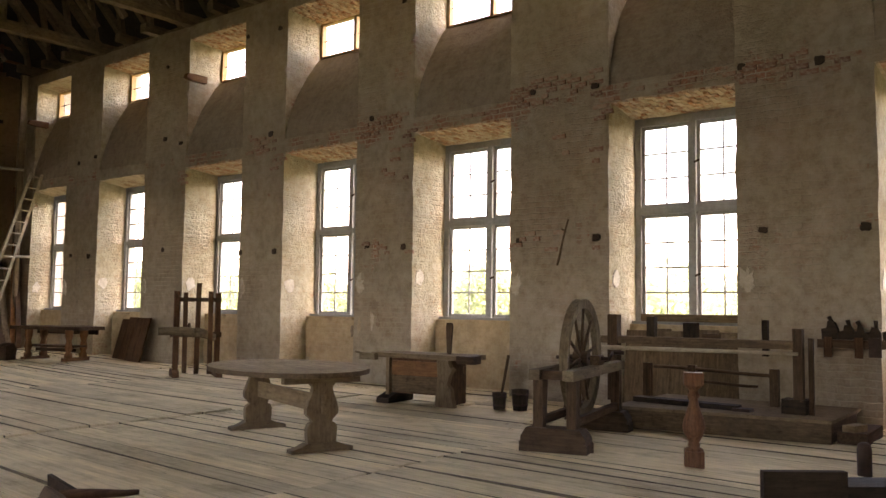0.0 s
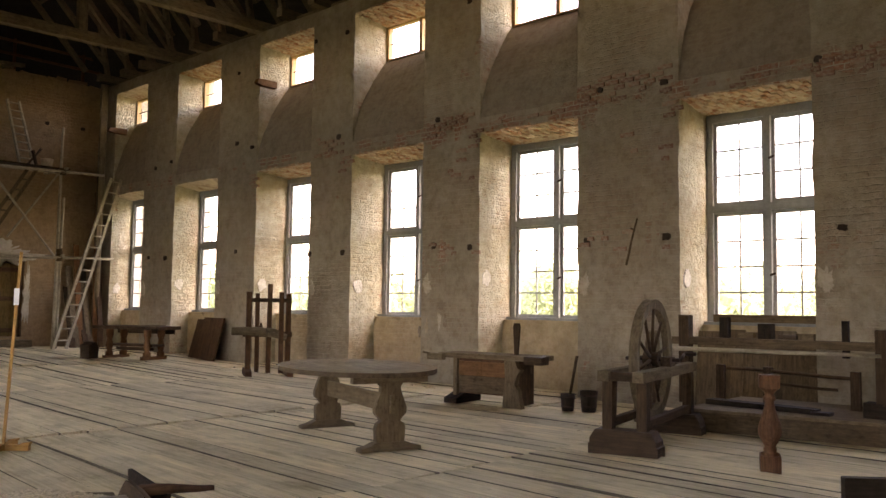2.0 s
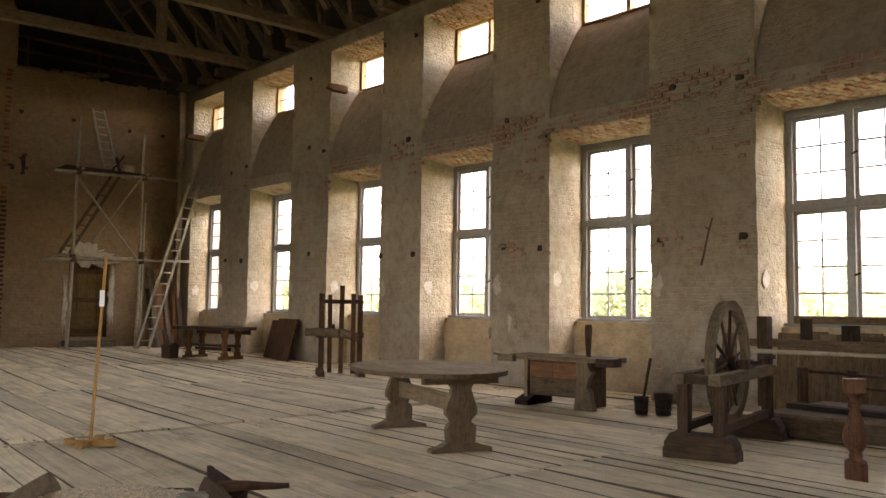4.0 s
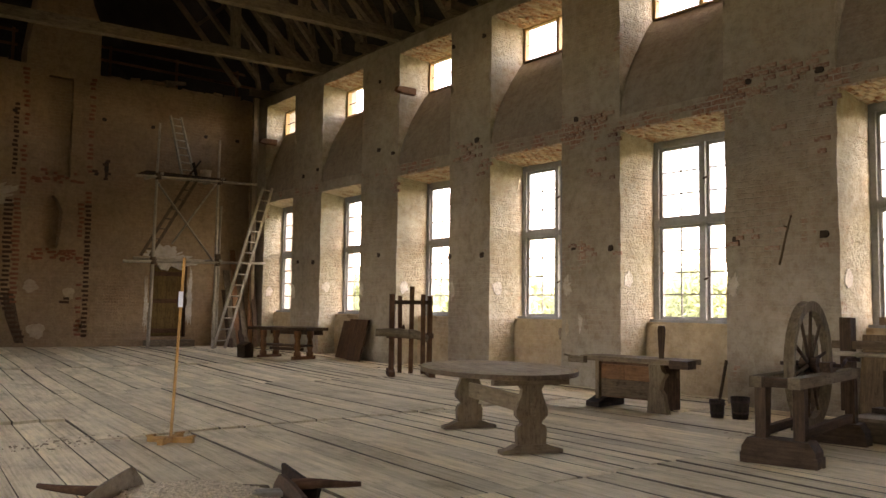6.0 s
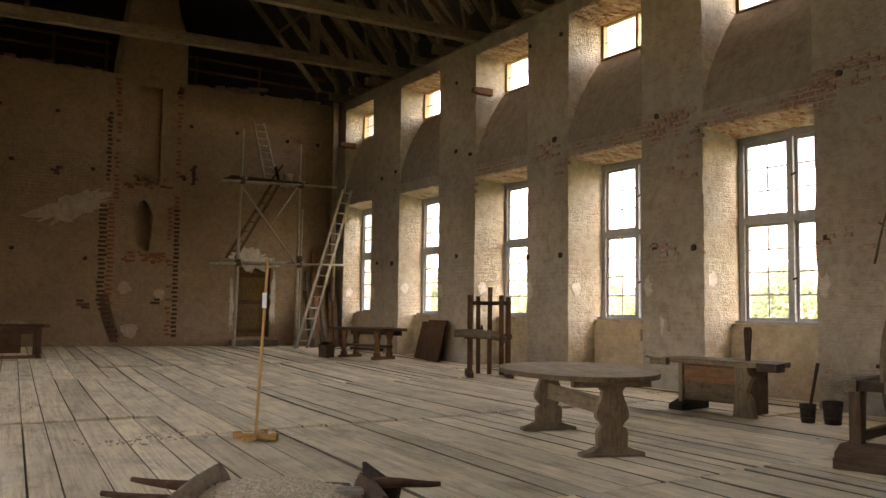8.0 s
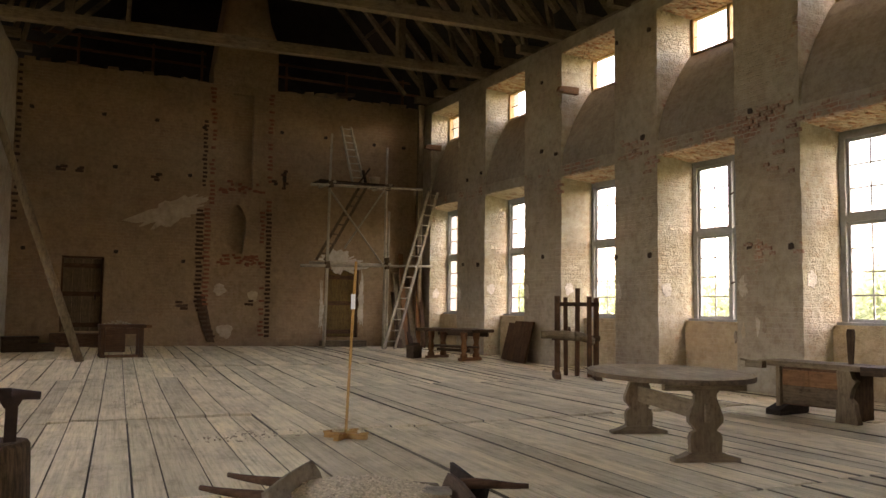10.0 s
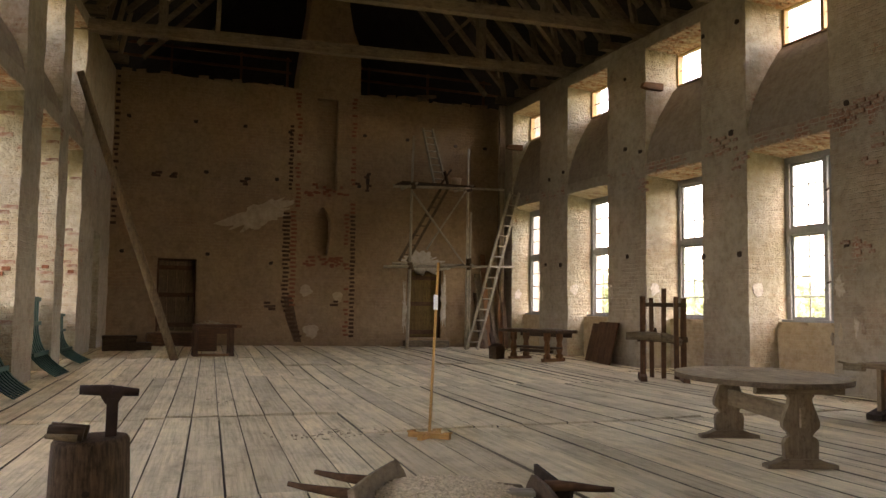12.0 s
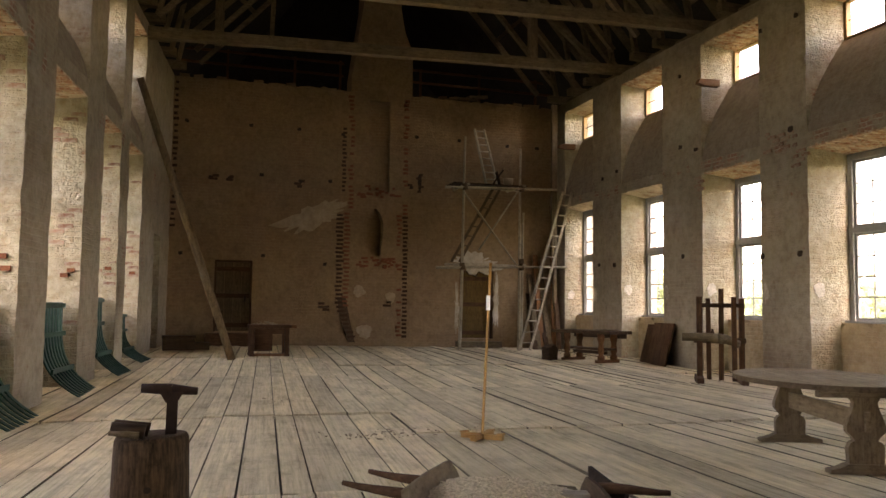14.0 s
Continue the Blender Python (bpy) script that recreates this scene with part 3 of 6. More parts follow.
random.seed(4)
y = SOUTH + 0.6
while y < GABLE - 1:
    for side in (0, 1):
        e = eaves(y)[side]
        sg = 1 if side == 0 else -1
        foot = e + (RIDGE - Vector((0, 0, 0)) + Vector((0, y, 0)) - e) * 0.06
        top = Vector((5.2 + sg * 0.1, y, 15.15))
        foot.z -= 0.12
        if y > YE + 0.5:
            continue
        b = BM(); stick(b, foot, top, 0.15, 0.17, (0, 1, 0)); part("rafter", b, ROOFWOOD["x"], roof, bevel=0.012)
        if y < YE:
            wx = XF if side == 0 else left_x(y)
            b = BM(); stick(b, (wx + sg * 0.9, y, 7.86), (wx - sg * random.uniform(0.28, 0.45), y + random.uniform(-0.06, 0.06), 7.86 + random.uniform(-0.04, 0.02)), 0.2, 0.2); part("sole_piece", b, ROOFWOOD["x"], roof, bevel=0.03)
            f = 0.2
            knee = foot.lerp(top, 0.2)
            b = BM(); stick(b, (wx - sg * 0.16, y, 7.93), knee, 0.12, 0.12, (0, 1, 0)); part("ashlar_strut", b, ROOFWOOD["z"], roof, bevel=0.01)
            inner = Vector((wx - sg * 0.75, y + 0.14, 8.0))
            b = BM(); stick(b, inner, inner + (top - foot) * 0.62, 0.12, 0.14, (0, 1, 0)); part("inner_rafter", b, ROOFWOOD["x"], roof, bevel=0.01)
            k2 = foot.lerp(top, 0.33)
            b = BM(); stick(b, inner + (top - foot) * 0.22, k2 + Vector((0, 0.07, 0)), 0.10, 0.11, (0, 1, 0)); part("tie_strut", b, ROOFWOOD["x"], roof, bevel=0.01)
    l, r = eaves(y)[1].lerp(Vector((5.2, y, 15.4)), 0.8), eaves(y)[0].lerp(Vector((5.2, y, 15.4)), 0.8)
    b = BM(); stick(b, l, r, 0.13, 0.17); part("collar_beam", b, ROOFWOOD["x"], roof, bevel=0.012)
    y += 1.19
# wall plates
for side, place in ((0, on_east), (1, on_west)):
    b = BM(); stick(b, place(SOUTH, 0.25, TOP + 0.07), place(YE + 0.4, 0.25, TOP + 0.07), 0.24, 0.14); part("wall_plate", b, ROOFWOOD["y"], roof, bevel=0.012)

for y in (1.2, 4.8, 8.4, 12.05, 15.68, 19.3):
    tie = thing("tie_beam", Matrix(), "long hewn tie beam with queen posts spanning the hall", "beam", "tie beams")
    la, ra = Vector((left_x(y) - 0.3, y, 7.50)), Vector((XF + 0.3, y, 7.83))
    b = BM(); stick(b, la, ra, 0.22, 0.25); part("beam", b, ROOFWOOD["x"], tie, bevel=0.02)
    for x, lean in ((left_x(y) + 1.55, 0.0), (8.38, 0.0), (left_x(y) + 2.75, 0.1)):
        f = (x - la.x) / (ra.x - la.x)
        z = la.z + (ra.z - la.z) * f
        w = 0.2 if lean == 0 else 0.1
        b = BM(); stick(b, (x, y, z - (0.16 if lean == 0 and x < 5 else -0.12)), (x + lean, y, 11.2), w, w); part("queen_post", b, ROOFWOOD["z"], tie, bevel=0.012)
    for x0, x1 in ((8.42, 5.4), (left_x(y) + 1.5, 4.6)):
        b = BM(); stick(b, (x0, y + 0.02, 10.6), (x1, y + 0.02, 12.6), 0.12, 0.14, (0, 1, 0)); part("brace", b, ROOFWOOD["x"], tie, bevel=0.01)
        b = BM(); stick(b, (x0, y + 0.03, 9.4), ((x0 + (1.9 if x0 > 5 else -1.3)), y + 0.03, 7.9), 0.12, 0.14, (0, 1, 0)); part("brace", b, ROOFWOOD["x"], tie, bevel=0.01)

# guard rail and stored timber behind the end wall's head
rail = thing("guard_rail", Matrix(), "rough timber guard rail on the attic floor", "railing")
for z in (8.53, 8.92):
    for x0, x1 in ((-0.5, 4.4), (6.5, 12.0)):
        b = BM(); stick(b, (x0, 24.8, z), (x1, 24.8, z - 0.02), 0.05, 0.07); part("rail", b, REDWOOD["x"], rail, bevel=0.008)
for x in (0.9, 2.9, 4.3, 6.9, 8.9, 10.9):
    b = BM(); stick(b, (x, 24.87, 7.2), (x, 24.87, 9.0), 0.07, 0.07); part("post", b, REDWOOD["z"], rail, bevel=0.008)
random.seed(8)
for k in range(3):
    b = BM(); stick(b, (7.2 + k * 0.5, YE + 0.35, TOP + 0.09 + k * 0.07), (8.3 + k * 0.3, YE + 0.6, TOP + 0.12 + k * 0.12), 0.16, 0.1)
    one("loose_timber", b, ROOFWOOD["x"], "short timber offcut lying on the wall head", "timber", bevel=0.01)

# rubble bricks along the broken head of the end wall
random.seed(5)
b0 = BM(); box(b0, -0.13, 0.13, -0.06, 0.06, 0, 0.075)
RUBBLE = mesh_of("rubble", b0, ENDWALL, bevel=0.012)
x = -0.3
while x < 10.8:
    if not 4.4 < x < 6.4:
        ob = new("rubble_brick", RUBBLE)
        ob.parent = wall_north
        ob.matrix_basis = pose(x, YE + random.uniform(0.06, 0.25), TOP - 0.02 + random.choice((0, 0, 0.07)), 0, random.uniform(-8, 8), random.uniform(-30, 30))
    x += random.uniform(0.16, 0.42)

TORN = plain("torn masonry edge", (0.11, 0.068, 0.04), 0.95, vary=0.5, scale=18)
# toothed brick edges of the torn-out chimney breast
b0 = BM(); box(b0, -0.115, 0.115, -0.05, 0.06, 0, 0.062)
TOOTH = mesh_of("brick", b0, BRICK, bevel=0.006)
random.seed(6)


def tooth(x, z, w=1.0):
    ob = new("brick", TOOTH)
    ob.parent = wall_north
    ob.matrix_basis = pose(x, YE - 0.005 + random.uniform(-0.012, 0.02), z, random.uniform(-2, 2), random.uniform(-2, 2), random.uniform(-4, 4)) @ Matrix.Diagonal((w, 1, 1, 1))


# Shallow dark blocks: the shade in empty brick pockets, put into colour
b0 = BM(); box(b0, -0.10, 0.10, -0.012, 0.03, 0, 0.07)
POCKET = mesh_of("brick_pocket", b0, plain("brick pocket shade", (0.085, 0.046, 0.026), 0.95, vary=0.4))


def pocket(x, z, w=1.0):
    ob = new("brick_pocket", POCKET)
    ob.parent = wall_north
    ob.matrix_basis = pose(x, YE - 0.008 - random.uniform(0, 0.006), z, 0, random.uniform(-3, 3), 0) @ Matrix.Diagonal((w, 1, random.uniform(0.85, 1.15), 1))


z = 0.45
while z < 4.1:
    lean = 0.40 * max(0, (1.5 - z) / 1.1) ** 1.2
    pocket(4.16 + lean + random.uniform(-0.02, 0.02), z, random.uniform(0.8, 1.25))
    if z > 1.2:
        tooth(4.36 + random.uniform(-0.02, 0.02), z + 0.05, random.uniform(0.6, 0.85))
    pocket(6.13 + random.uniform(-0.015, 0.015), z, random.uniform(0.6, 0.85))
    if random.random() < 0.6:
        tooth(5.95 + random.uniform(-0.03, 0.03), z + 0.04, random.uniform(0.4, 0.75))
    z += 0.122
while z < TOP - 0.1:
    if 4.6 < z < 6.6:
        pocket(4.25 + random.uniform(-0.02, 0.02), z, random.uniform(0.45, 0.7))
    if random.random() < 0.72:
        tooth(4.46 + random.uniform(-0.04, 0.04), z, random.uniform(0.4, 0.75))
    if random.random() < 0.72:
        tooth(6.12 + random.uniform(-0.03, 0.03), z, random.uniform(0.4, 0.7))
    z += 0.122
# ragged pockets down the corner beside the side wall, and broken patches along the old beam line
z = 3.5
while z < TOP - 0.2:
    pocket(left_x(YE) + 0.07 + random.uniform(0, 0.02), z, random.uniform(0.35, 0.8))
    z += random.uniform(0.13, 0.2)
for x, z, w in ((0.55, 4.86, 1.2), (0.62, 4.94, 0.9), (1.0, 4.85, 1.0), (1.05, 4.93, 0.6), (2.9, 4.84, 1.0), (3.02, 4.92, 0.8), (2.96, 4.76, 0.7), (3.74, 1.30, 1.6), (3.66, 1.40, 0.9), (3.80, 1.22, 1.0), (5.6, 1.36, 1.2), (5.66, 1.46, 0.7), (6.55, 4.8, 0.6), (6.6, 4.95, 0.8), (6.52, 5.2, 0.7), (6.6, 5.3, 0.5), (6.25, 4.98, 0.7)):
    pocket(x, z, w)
for k in range(46):
    tooth(random.uniform(4.7, 5.9), random.choice((2.5, 2.6, 2.7, 4.62, 4.72, 4.82)) + random.uniform(-0.1, 0.1), random.uniform(0.3, 0.8))
bm = BM()
prism(bm, [(x, YE + 0.012, z) for x, z in ((4.12, 1.62), (4.20, 1.0), (4.46, 0.32), (4.66, 0.32), (4.52, 0.9), (4.36, 1.62))], (0, -0.03, 0), (0, 0.1, 0))
part("broken_edge", bm, TORN, wall_north)


def blotch(name, cx, cz, rx, rz, seed, mat, parent, place, n=56, lift=0.006, tilt=0.0, jag=0.16):
    """A thin uneven skin of plaster on a wall."""
    random.seed(seed)
    b = BM()
    off = random.uniform(0, 50)
    pts = []
    for i in range(n):
        a = 6.28319 * i / n
        r = 0.80 + 0.38 * noise.noise(Vector((math.cos(a) * 1.1 + off, math.sin(a) * 1.1, 0))) + jag * noise.noise(Vector((math.cos(a) * 4.5 + off, math.sin(a) * 4.5, 5))) + random.uniform(-0.03, 0.03)
        u, w = rx * r * math.cos(a), rz * r * math.sin(a)
        pts.append((cx + u * math.cos(tilt) - w * math.sin(tilt), cz + u * math.sin(tilt) + w * math.cos(tilt)))
    lo = [b.verts.new(place(u, 0.02, z)) for u, z in pts]
    hi = [b.verts.new(place(cx + (u - cx) * 0.96, -lift - 0.012, cz + (z - cz) * 0.96)) for u, z in pts]
    b.faces.new(hi)
    for i in range(n):
        b.faces.new((lo[i], lo[(i + 1) % n], hi[(i + 1) % n], hi[i]))
    return part(name, b, mat, parent)


blotch("plaster_patch", 3.45, 3.98, 1.25, 0.42, 1, PATCH, wall_north, end_at, tilt=0.42, jag=0.4)
blotch("plaster_patch", 4.76, 1.80, 0.24, 0.20, 2, PATCH, wall_north, end_at)
blotch("plaster_patch", 4.92, 0.62, 0.27, 0.24, 3, PATCH, wall_north, end_at)
blotch("plaster_patch", 5.70, 1.62, 0.18, 0.2, 4, APRON, wall_north, end_at)
blotch("plaster_patch", 8.38, 2.72, 0.84, 0.40, 5, LIMEPATCH, wall_north, end_at, jag=0.6)
blotch("plaster_patch", 9.06, 1.5, 0.10, 1.0, 6, LIMEPATCH, wall_north, end_at, jag=0.8)
blotch("plaster_patch", 7.78, 1.3, 0.08, 0.9, 7, LIMEPATCH, wall_north, end_at, jag=0.8)


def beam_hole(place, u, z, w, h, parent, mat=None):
    """A ragged dark plate; its colour is the shade inside a scaffold beam's hole."""
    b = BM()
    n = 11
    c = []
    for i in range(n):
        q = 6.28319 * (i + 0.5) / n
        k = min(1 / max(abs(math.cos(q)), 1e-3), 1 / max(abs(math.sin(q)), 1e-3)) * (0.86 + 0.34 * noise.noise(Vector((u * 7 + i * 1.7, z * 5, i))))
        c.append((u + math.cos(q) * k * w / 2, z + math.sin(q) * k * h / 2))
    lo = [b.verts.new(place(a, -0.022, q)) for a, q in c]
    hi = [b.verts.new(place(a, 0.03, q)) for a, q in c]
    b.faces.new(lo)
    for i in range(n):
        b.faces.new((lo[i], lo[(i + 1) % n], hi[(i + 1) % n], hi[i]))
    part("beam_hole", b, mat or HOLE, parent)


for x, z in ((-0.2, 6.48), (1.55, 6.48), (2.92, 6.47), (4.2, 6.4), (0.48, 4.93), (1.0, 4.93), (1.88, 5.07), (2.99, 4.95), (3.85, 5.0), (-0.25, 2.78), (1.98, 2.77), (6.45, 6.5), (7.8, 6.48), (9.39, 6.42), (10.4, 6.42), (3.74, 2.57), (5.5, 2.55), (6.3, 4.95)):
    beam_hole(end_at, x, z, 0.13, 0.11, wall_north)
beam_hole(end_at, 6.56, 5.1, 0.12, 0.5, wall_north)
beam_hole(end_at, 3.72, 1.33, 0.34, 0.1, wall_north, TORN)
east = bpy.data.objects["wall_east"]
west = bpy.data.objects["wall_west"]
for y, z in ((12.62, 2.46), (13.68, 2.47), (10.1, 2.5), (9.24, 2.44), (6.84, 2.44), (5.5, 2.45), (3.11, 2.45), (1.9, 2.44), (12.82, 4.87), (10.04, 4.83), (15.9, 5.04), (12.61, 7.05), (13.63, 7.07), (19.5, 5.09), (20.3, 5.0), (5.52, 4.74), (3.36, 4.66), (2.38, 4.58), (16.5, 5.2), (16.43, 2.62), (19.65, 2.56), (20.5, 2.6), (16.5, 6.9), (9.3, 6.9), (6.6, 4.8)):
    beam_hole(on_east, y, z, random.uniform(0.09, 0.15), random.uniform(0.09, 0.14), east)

# ---- doors in the end wall ----
def plank_door(xa, xb, za, zb, mat, inner, label, name):
    d = thing(name, pose(xa, YE + 0.16, za), label, "door", "", "structure")
    w, h = xb - xa, zb - za
    n = 4
    for i in range(n):
        b = BM(); box(b, 0.05 + (w - 0.1) * i / n + 0.004, 0.05 + (w - 0.1) * (i + 1) / n - 0.004, 0, 0.04, 0.02, h - 0.06); part("plank", b, inner["z"], d, bevel=0.006)
    for z in (0.18, h * 0.5, h - 0.25):
        b = BM(); box(b, 0.06, w - 0.06, -0.03, -0.001, z - 0.06, z + 0.06); part("ledge", b, mat["x"], d, bevel=0.008)
    for x in (0.0, w - 0.05):
        b = BM(); box(b, x, x + 0.05, -0.12, 0.06, 0, h); part("door_post", b, mat["z"], d, bevel=0.008)
    b = BM(); box(b, 0.05, w - 0.05, -0.118, 0.06, h - 0.055, h); part("door_head", b, mat["x"], d, bevel=0.008)
    b = BM(); box(b, w * 0.8, w * 0.84, -0.075, -0.03, h * 0.42, h * 0.5); part("door_handle", b, IRON, d)
    return d


plank_door(0.67, 1.70, 0.62, 2.62, PRESSWOOD, PLATWOOD, "closed brown plank door in the end wall", "door_1")
plank_door(7.87, 8.97, 0.42, 2.50, PRESSWOOD, GOLDWOOD, "closed ochre-brown boarded door behind the scaffold", "door_2")
for x0, x1, h, dep in ((0.45, 1.95, 0.36, 0.55), (7.75, 9.1, 0.2, 0.4)):
    b = BM()
    z = floor_z(x0, YE) - 0.02
    box(b, x0, x1, YE - dep, YE + 0.1, z, z + h)
    one("door_step", b, GREYWOOD["x"] if x0 > 5 else PRESSWOOD["x"], "worn step below the end wall door", "step", bevel=0.015)

# ---- outside ----
bm = BM()
N = 24
ring = []
for r in (0, 60, 160, 500, 2500):
    ring.append([bm.verts.new((5 + r * math.cos(6.28319 * i / N), 8 + r * math.sin(6.28319 * i / N), -11 + (0 if r < 160 else 3))) for i in range(N)] if r else [bm.verts.new((5, 8, -11))])
for i in range(N):
    bm.faces.new((ring[0][0], ring[1][i], ring[1][(i + 1) % N]))
for a, b in zip(ring[1:], ring[2:]):
    for i in range(N):
        bm.faces.new((a[i], b[i], b[(i + 1) % N], a[(i + 1) % N]))
one("ground", bm, GRASS, "green meadow sloping round the castle", "ground", kind="structure")
rng = np.random.default_rng(3)
corners, LEAVES = [], 1500
for tree in range(130):
    a = rng.uniform(-0.5, 1.45) if tree < 95 else rng.uniform(2.2, 4.2)
    r = rng.uniform(140, 220)
    cx, cy, hgt, wid = 8 + r * math.cos(a), 5 + r * math.sin(a), rng.uniform(17, 23), rng.uniform(5, 9)
    d = rng.normal(size=(LEAVES, 3))
    d /= np.linalg.norm(d, axis=1)[:, None]
    q = np.array((cx, cy, -10 + hgt * 0.55)) + d * np.array((wid, wid, hgt * 0.45)) * rng.uniform(0.5, 1.05, (LEAVES, 1))
    e1, e2 = rng.normal(size=(LEAVES, 3)) * 0.38, rng.normal(size=(LEAVES, 3)) * 0.38
    corners.append(np.stack((q - e1, q + e2, q + e1, q - e2), 1).reshape(-1, 3))
verts = np.concatenate(corners)
faces = np.arange(len(verts)).reshape(-1, 4).tolist()
me = bpy.data.meshes.new("far_wood")
me.from_pydata(verts.tolist(), [], faces)
me.materials.append(LEAF)
tagged(new("far_wood", me), "line of leafy trees beyond the meadow", "trees", "", "stuff")

# ---- things: the oval table ----
def face_to(x, y, ux, uy, z=None):
    """A pose on the floor whose local x runs along (ux, uy)."""
    return pose(x, y, floor_z(x, y) if z is None else z, 0, 0, math.degrees(math.atan2(uy, ux)))


def baluster_board(h, w, base):
    """Half outline of a shaped trestle leg: (half width, height) pairs."""
    return [(w * 0.74, base), (w * 0.76, h * 0.20), (w * 0.78, h * 0.34), (w * 0.68, h * 0.40), (w * 0.50, h * 0.43), (w * 0.58, h * 0.47), (w * 0.82, h * 0.54), (w * 0.84, h * 0.62), (w * 0.70, h * 0.74), (w * 0.54, h * 0.86), (w * 0.50, h * 0.93), (w * 0.60, h * 0.96), (w * 0.62, h)]


def trestle_leg(parent, x, h, w, mat, foot_len):
    b = BM()
    half = baluster_board(h, w, 0.08)
    prism(b, [(x, -q, z) for q, z in half] + [(x, q, z) for q, z in half[::-1]], (-0.035, 0, 0), (0.035, 0, 0))
    leg = part("trestle_leg", b, mat["z"], parent, bevel=0.008)
    b = BM()
    f = foot_len / 2
    prism(b, [(x, -f, 0), (x, -f, 0.035), (x, -f * 0.75, 0.05), (x, -f * 0.5, 0.085), (x, f * 0.5, 0.085), (x, f * 0.75, 0.05), (x, f, 0.035), (x, f, 0)], (-0.06, 0, 0), (0.06, 0, 0))
    part("foot", b, mat["y"], leg, bevel=0.008)


TABLEWOOD = {a: wood("pale worn oak " + a, (0.16, 0.11, 0.062), (0.285, 0.21, 0.126), 0.7, a) for a in "xyz"}
TABLETOPWOOD = wood("pale table top", (0.27, 0.193, 0.105), (0.55, 0.42, 0.25), 0.65, "x")
table = thing("oval_table", face_to(5.91, 6.55, 0.33, 0.944), "oval trestle table of worn oak with a pale top", "table")
for k in range(4):
    y0, y1 = -0.79 + 0.395 * k + 0.0015, -0.79 + 0.395 * (k + 1) - 0.0015
    pts = []
    for i in range(21):
        y = y0 + (y1 - y0) * i / 20
        pts.append((1.07 * math.sqrt(max(0.0, 1 - (y / 0.792) ** 2)), y))
    b = BM()
    prism(b, [(x, y, 0.712) for x, y in pts] + [(-x, y, 0.712) for x, y in pts[::-1]], (0, 0, 0), (0, 0, 0.048))
    bmesh.ops.remove_doubles(b, verts=b.verts, dist=0.0005)
    ob = part("top_board", b, TABLETOPWOOD, table)
    ob.data.materials.append(PLATWOOD["x"])
    # top faces pale, edges and underside darker brown
    for p in ob.data.polygons:
        p.material_index = 1 if p.normal.z < 0.5 else 0
for x in (-0.85, 0.83):
    trestle_leg(table, x, 0.66, 0.20, TABLEWOOD, 0.64)
    b = BM(); box(b, x - 0.04, x + 0.04, -0.40, 0.40, 0.65, 0.709); part("bearer", b, TABLEWOOD["y"], table, bevel=0.01)
b = BM(); box(b, -0.92, 0.92, -0.02, 0.02, 0.36, 0.53); part("stretcher", b, TABLEWOOD["x"], table, bevel=0.006)
for x in (-0.86, 0.86):
    b = BM(); box(b, x - 0.012, x + 0.012, -0.05, 0.05, 0.40, 0.45); part("wedge", b, OAK["y"], table, bevel=0.004)

# ---- measuring pole on a cross foot ----
pole = thing("measuring_pole", face_to(3.02, 8.24, 0.7, -0.7), "thin yellow pine pole on a cross-shaped foot", "pole")
b = BM(); stick(b, (0, 0, 0.05), (0.055, 0.06, 1.87), 0.023, 0.023); part("shaft", b, NEWPINE["z"], pole, bevel=0.004)
for k, (p, q) in enumerate((((-0.24, 0, 0.03), (0.24, 0, 0.03)), ((0, -0.24, 0.036), (0, 0.24, 0.036)))):
    b = BM(); stick(b, p, q, 0.055, 0.055); part("foot", b, NEWPINE["x" if k == 0 else "y"], pole, bevel=0.006)
for k, (x, y) in enumerate(((0.21, 0), (-0.21, 0), (0, 0.21), (0, -0.21))):
    b = BM(); stick(b, (x - 0.04, y - 0.0, 0.06), (x + 0.04, y, 0.07), 0.06, 0.02); part("cleat", b, NEWPINE["x"], pole, bevel=0.003)
b = BM(); box(b, 0.02, 0.068, 0.024, 0.030, 1.36, 1.52); part("paper_tag", b, PAPER, pole, "white paper tag")

# ---- chopping block with stake anvil and tools ----
bx, by = -0.14, 5.08
b = BM()
random.seed(2)
n = 28
rings = []
for z, r in ((0, 0.21), (0.05, 0.205), (0.3, 0.196), (0.55, 0.19), (0.64, 0.186), (0.665, 0.172)):
    rings.append([b.verts.new((math.cos(6.28319 * i / n) * r * (1 + 0.05 * math.sin(3 * 6.28 * i / n + 1) + 0.025 * math.sin(7 * 6.28 * i / n)), math.sin(6.28319 * i / n) * r, z + (0.01 * math.cos(6.28 * i / n) if z > 0.6 else 0))) for i in range(n)])
for p, q in zip(rings, rings[1:]):
    for i in range(n):
        b.faces.new((p[i], p[(i + 1) % n], q[(i + 1) % n], q[i])).smooth = True
b.faces.new(rings[-1]), b.faces.new(rings[0][::-1])
BARK = wood("weathered log", (0.026, 0.017, 0.010), (0.18, 0.112, 0.062), 0.95, "z", 1.6)
block = thing("chopping_block", pose(bx - 0.045, by, 0) @ Matrix.Diagonal((1.1, 1.1, 0.955, 1)), "weathered dark log used as an anvil block", "log")
part("log", b, BARK, block)
b = BM(); rod(b, (0.0, -0.185, 0.38), (0.0, -0.2, 0.38), 0.02, 0.018, 8); part("knot", b, HOLE, block)
anvil = thing("stake_anvil", pose(bx + 0.065, by - 0.01, 0.66), "rusty iron T-shaped stake anvil driven into a log", "anvil")
b = BM(); stick(b, (0, 0, -0.06), (0.005, 0, 0.19), 0.062, 0.062); part("shank", b, IRON, anvil, bevel=0.01)
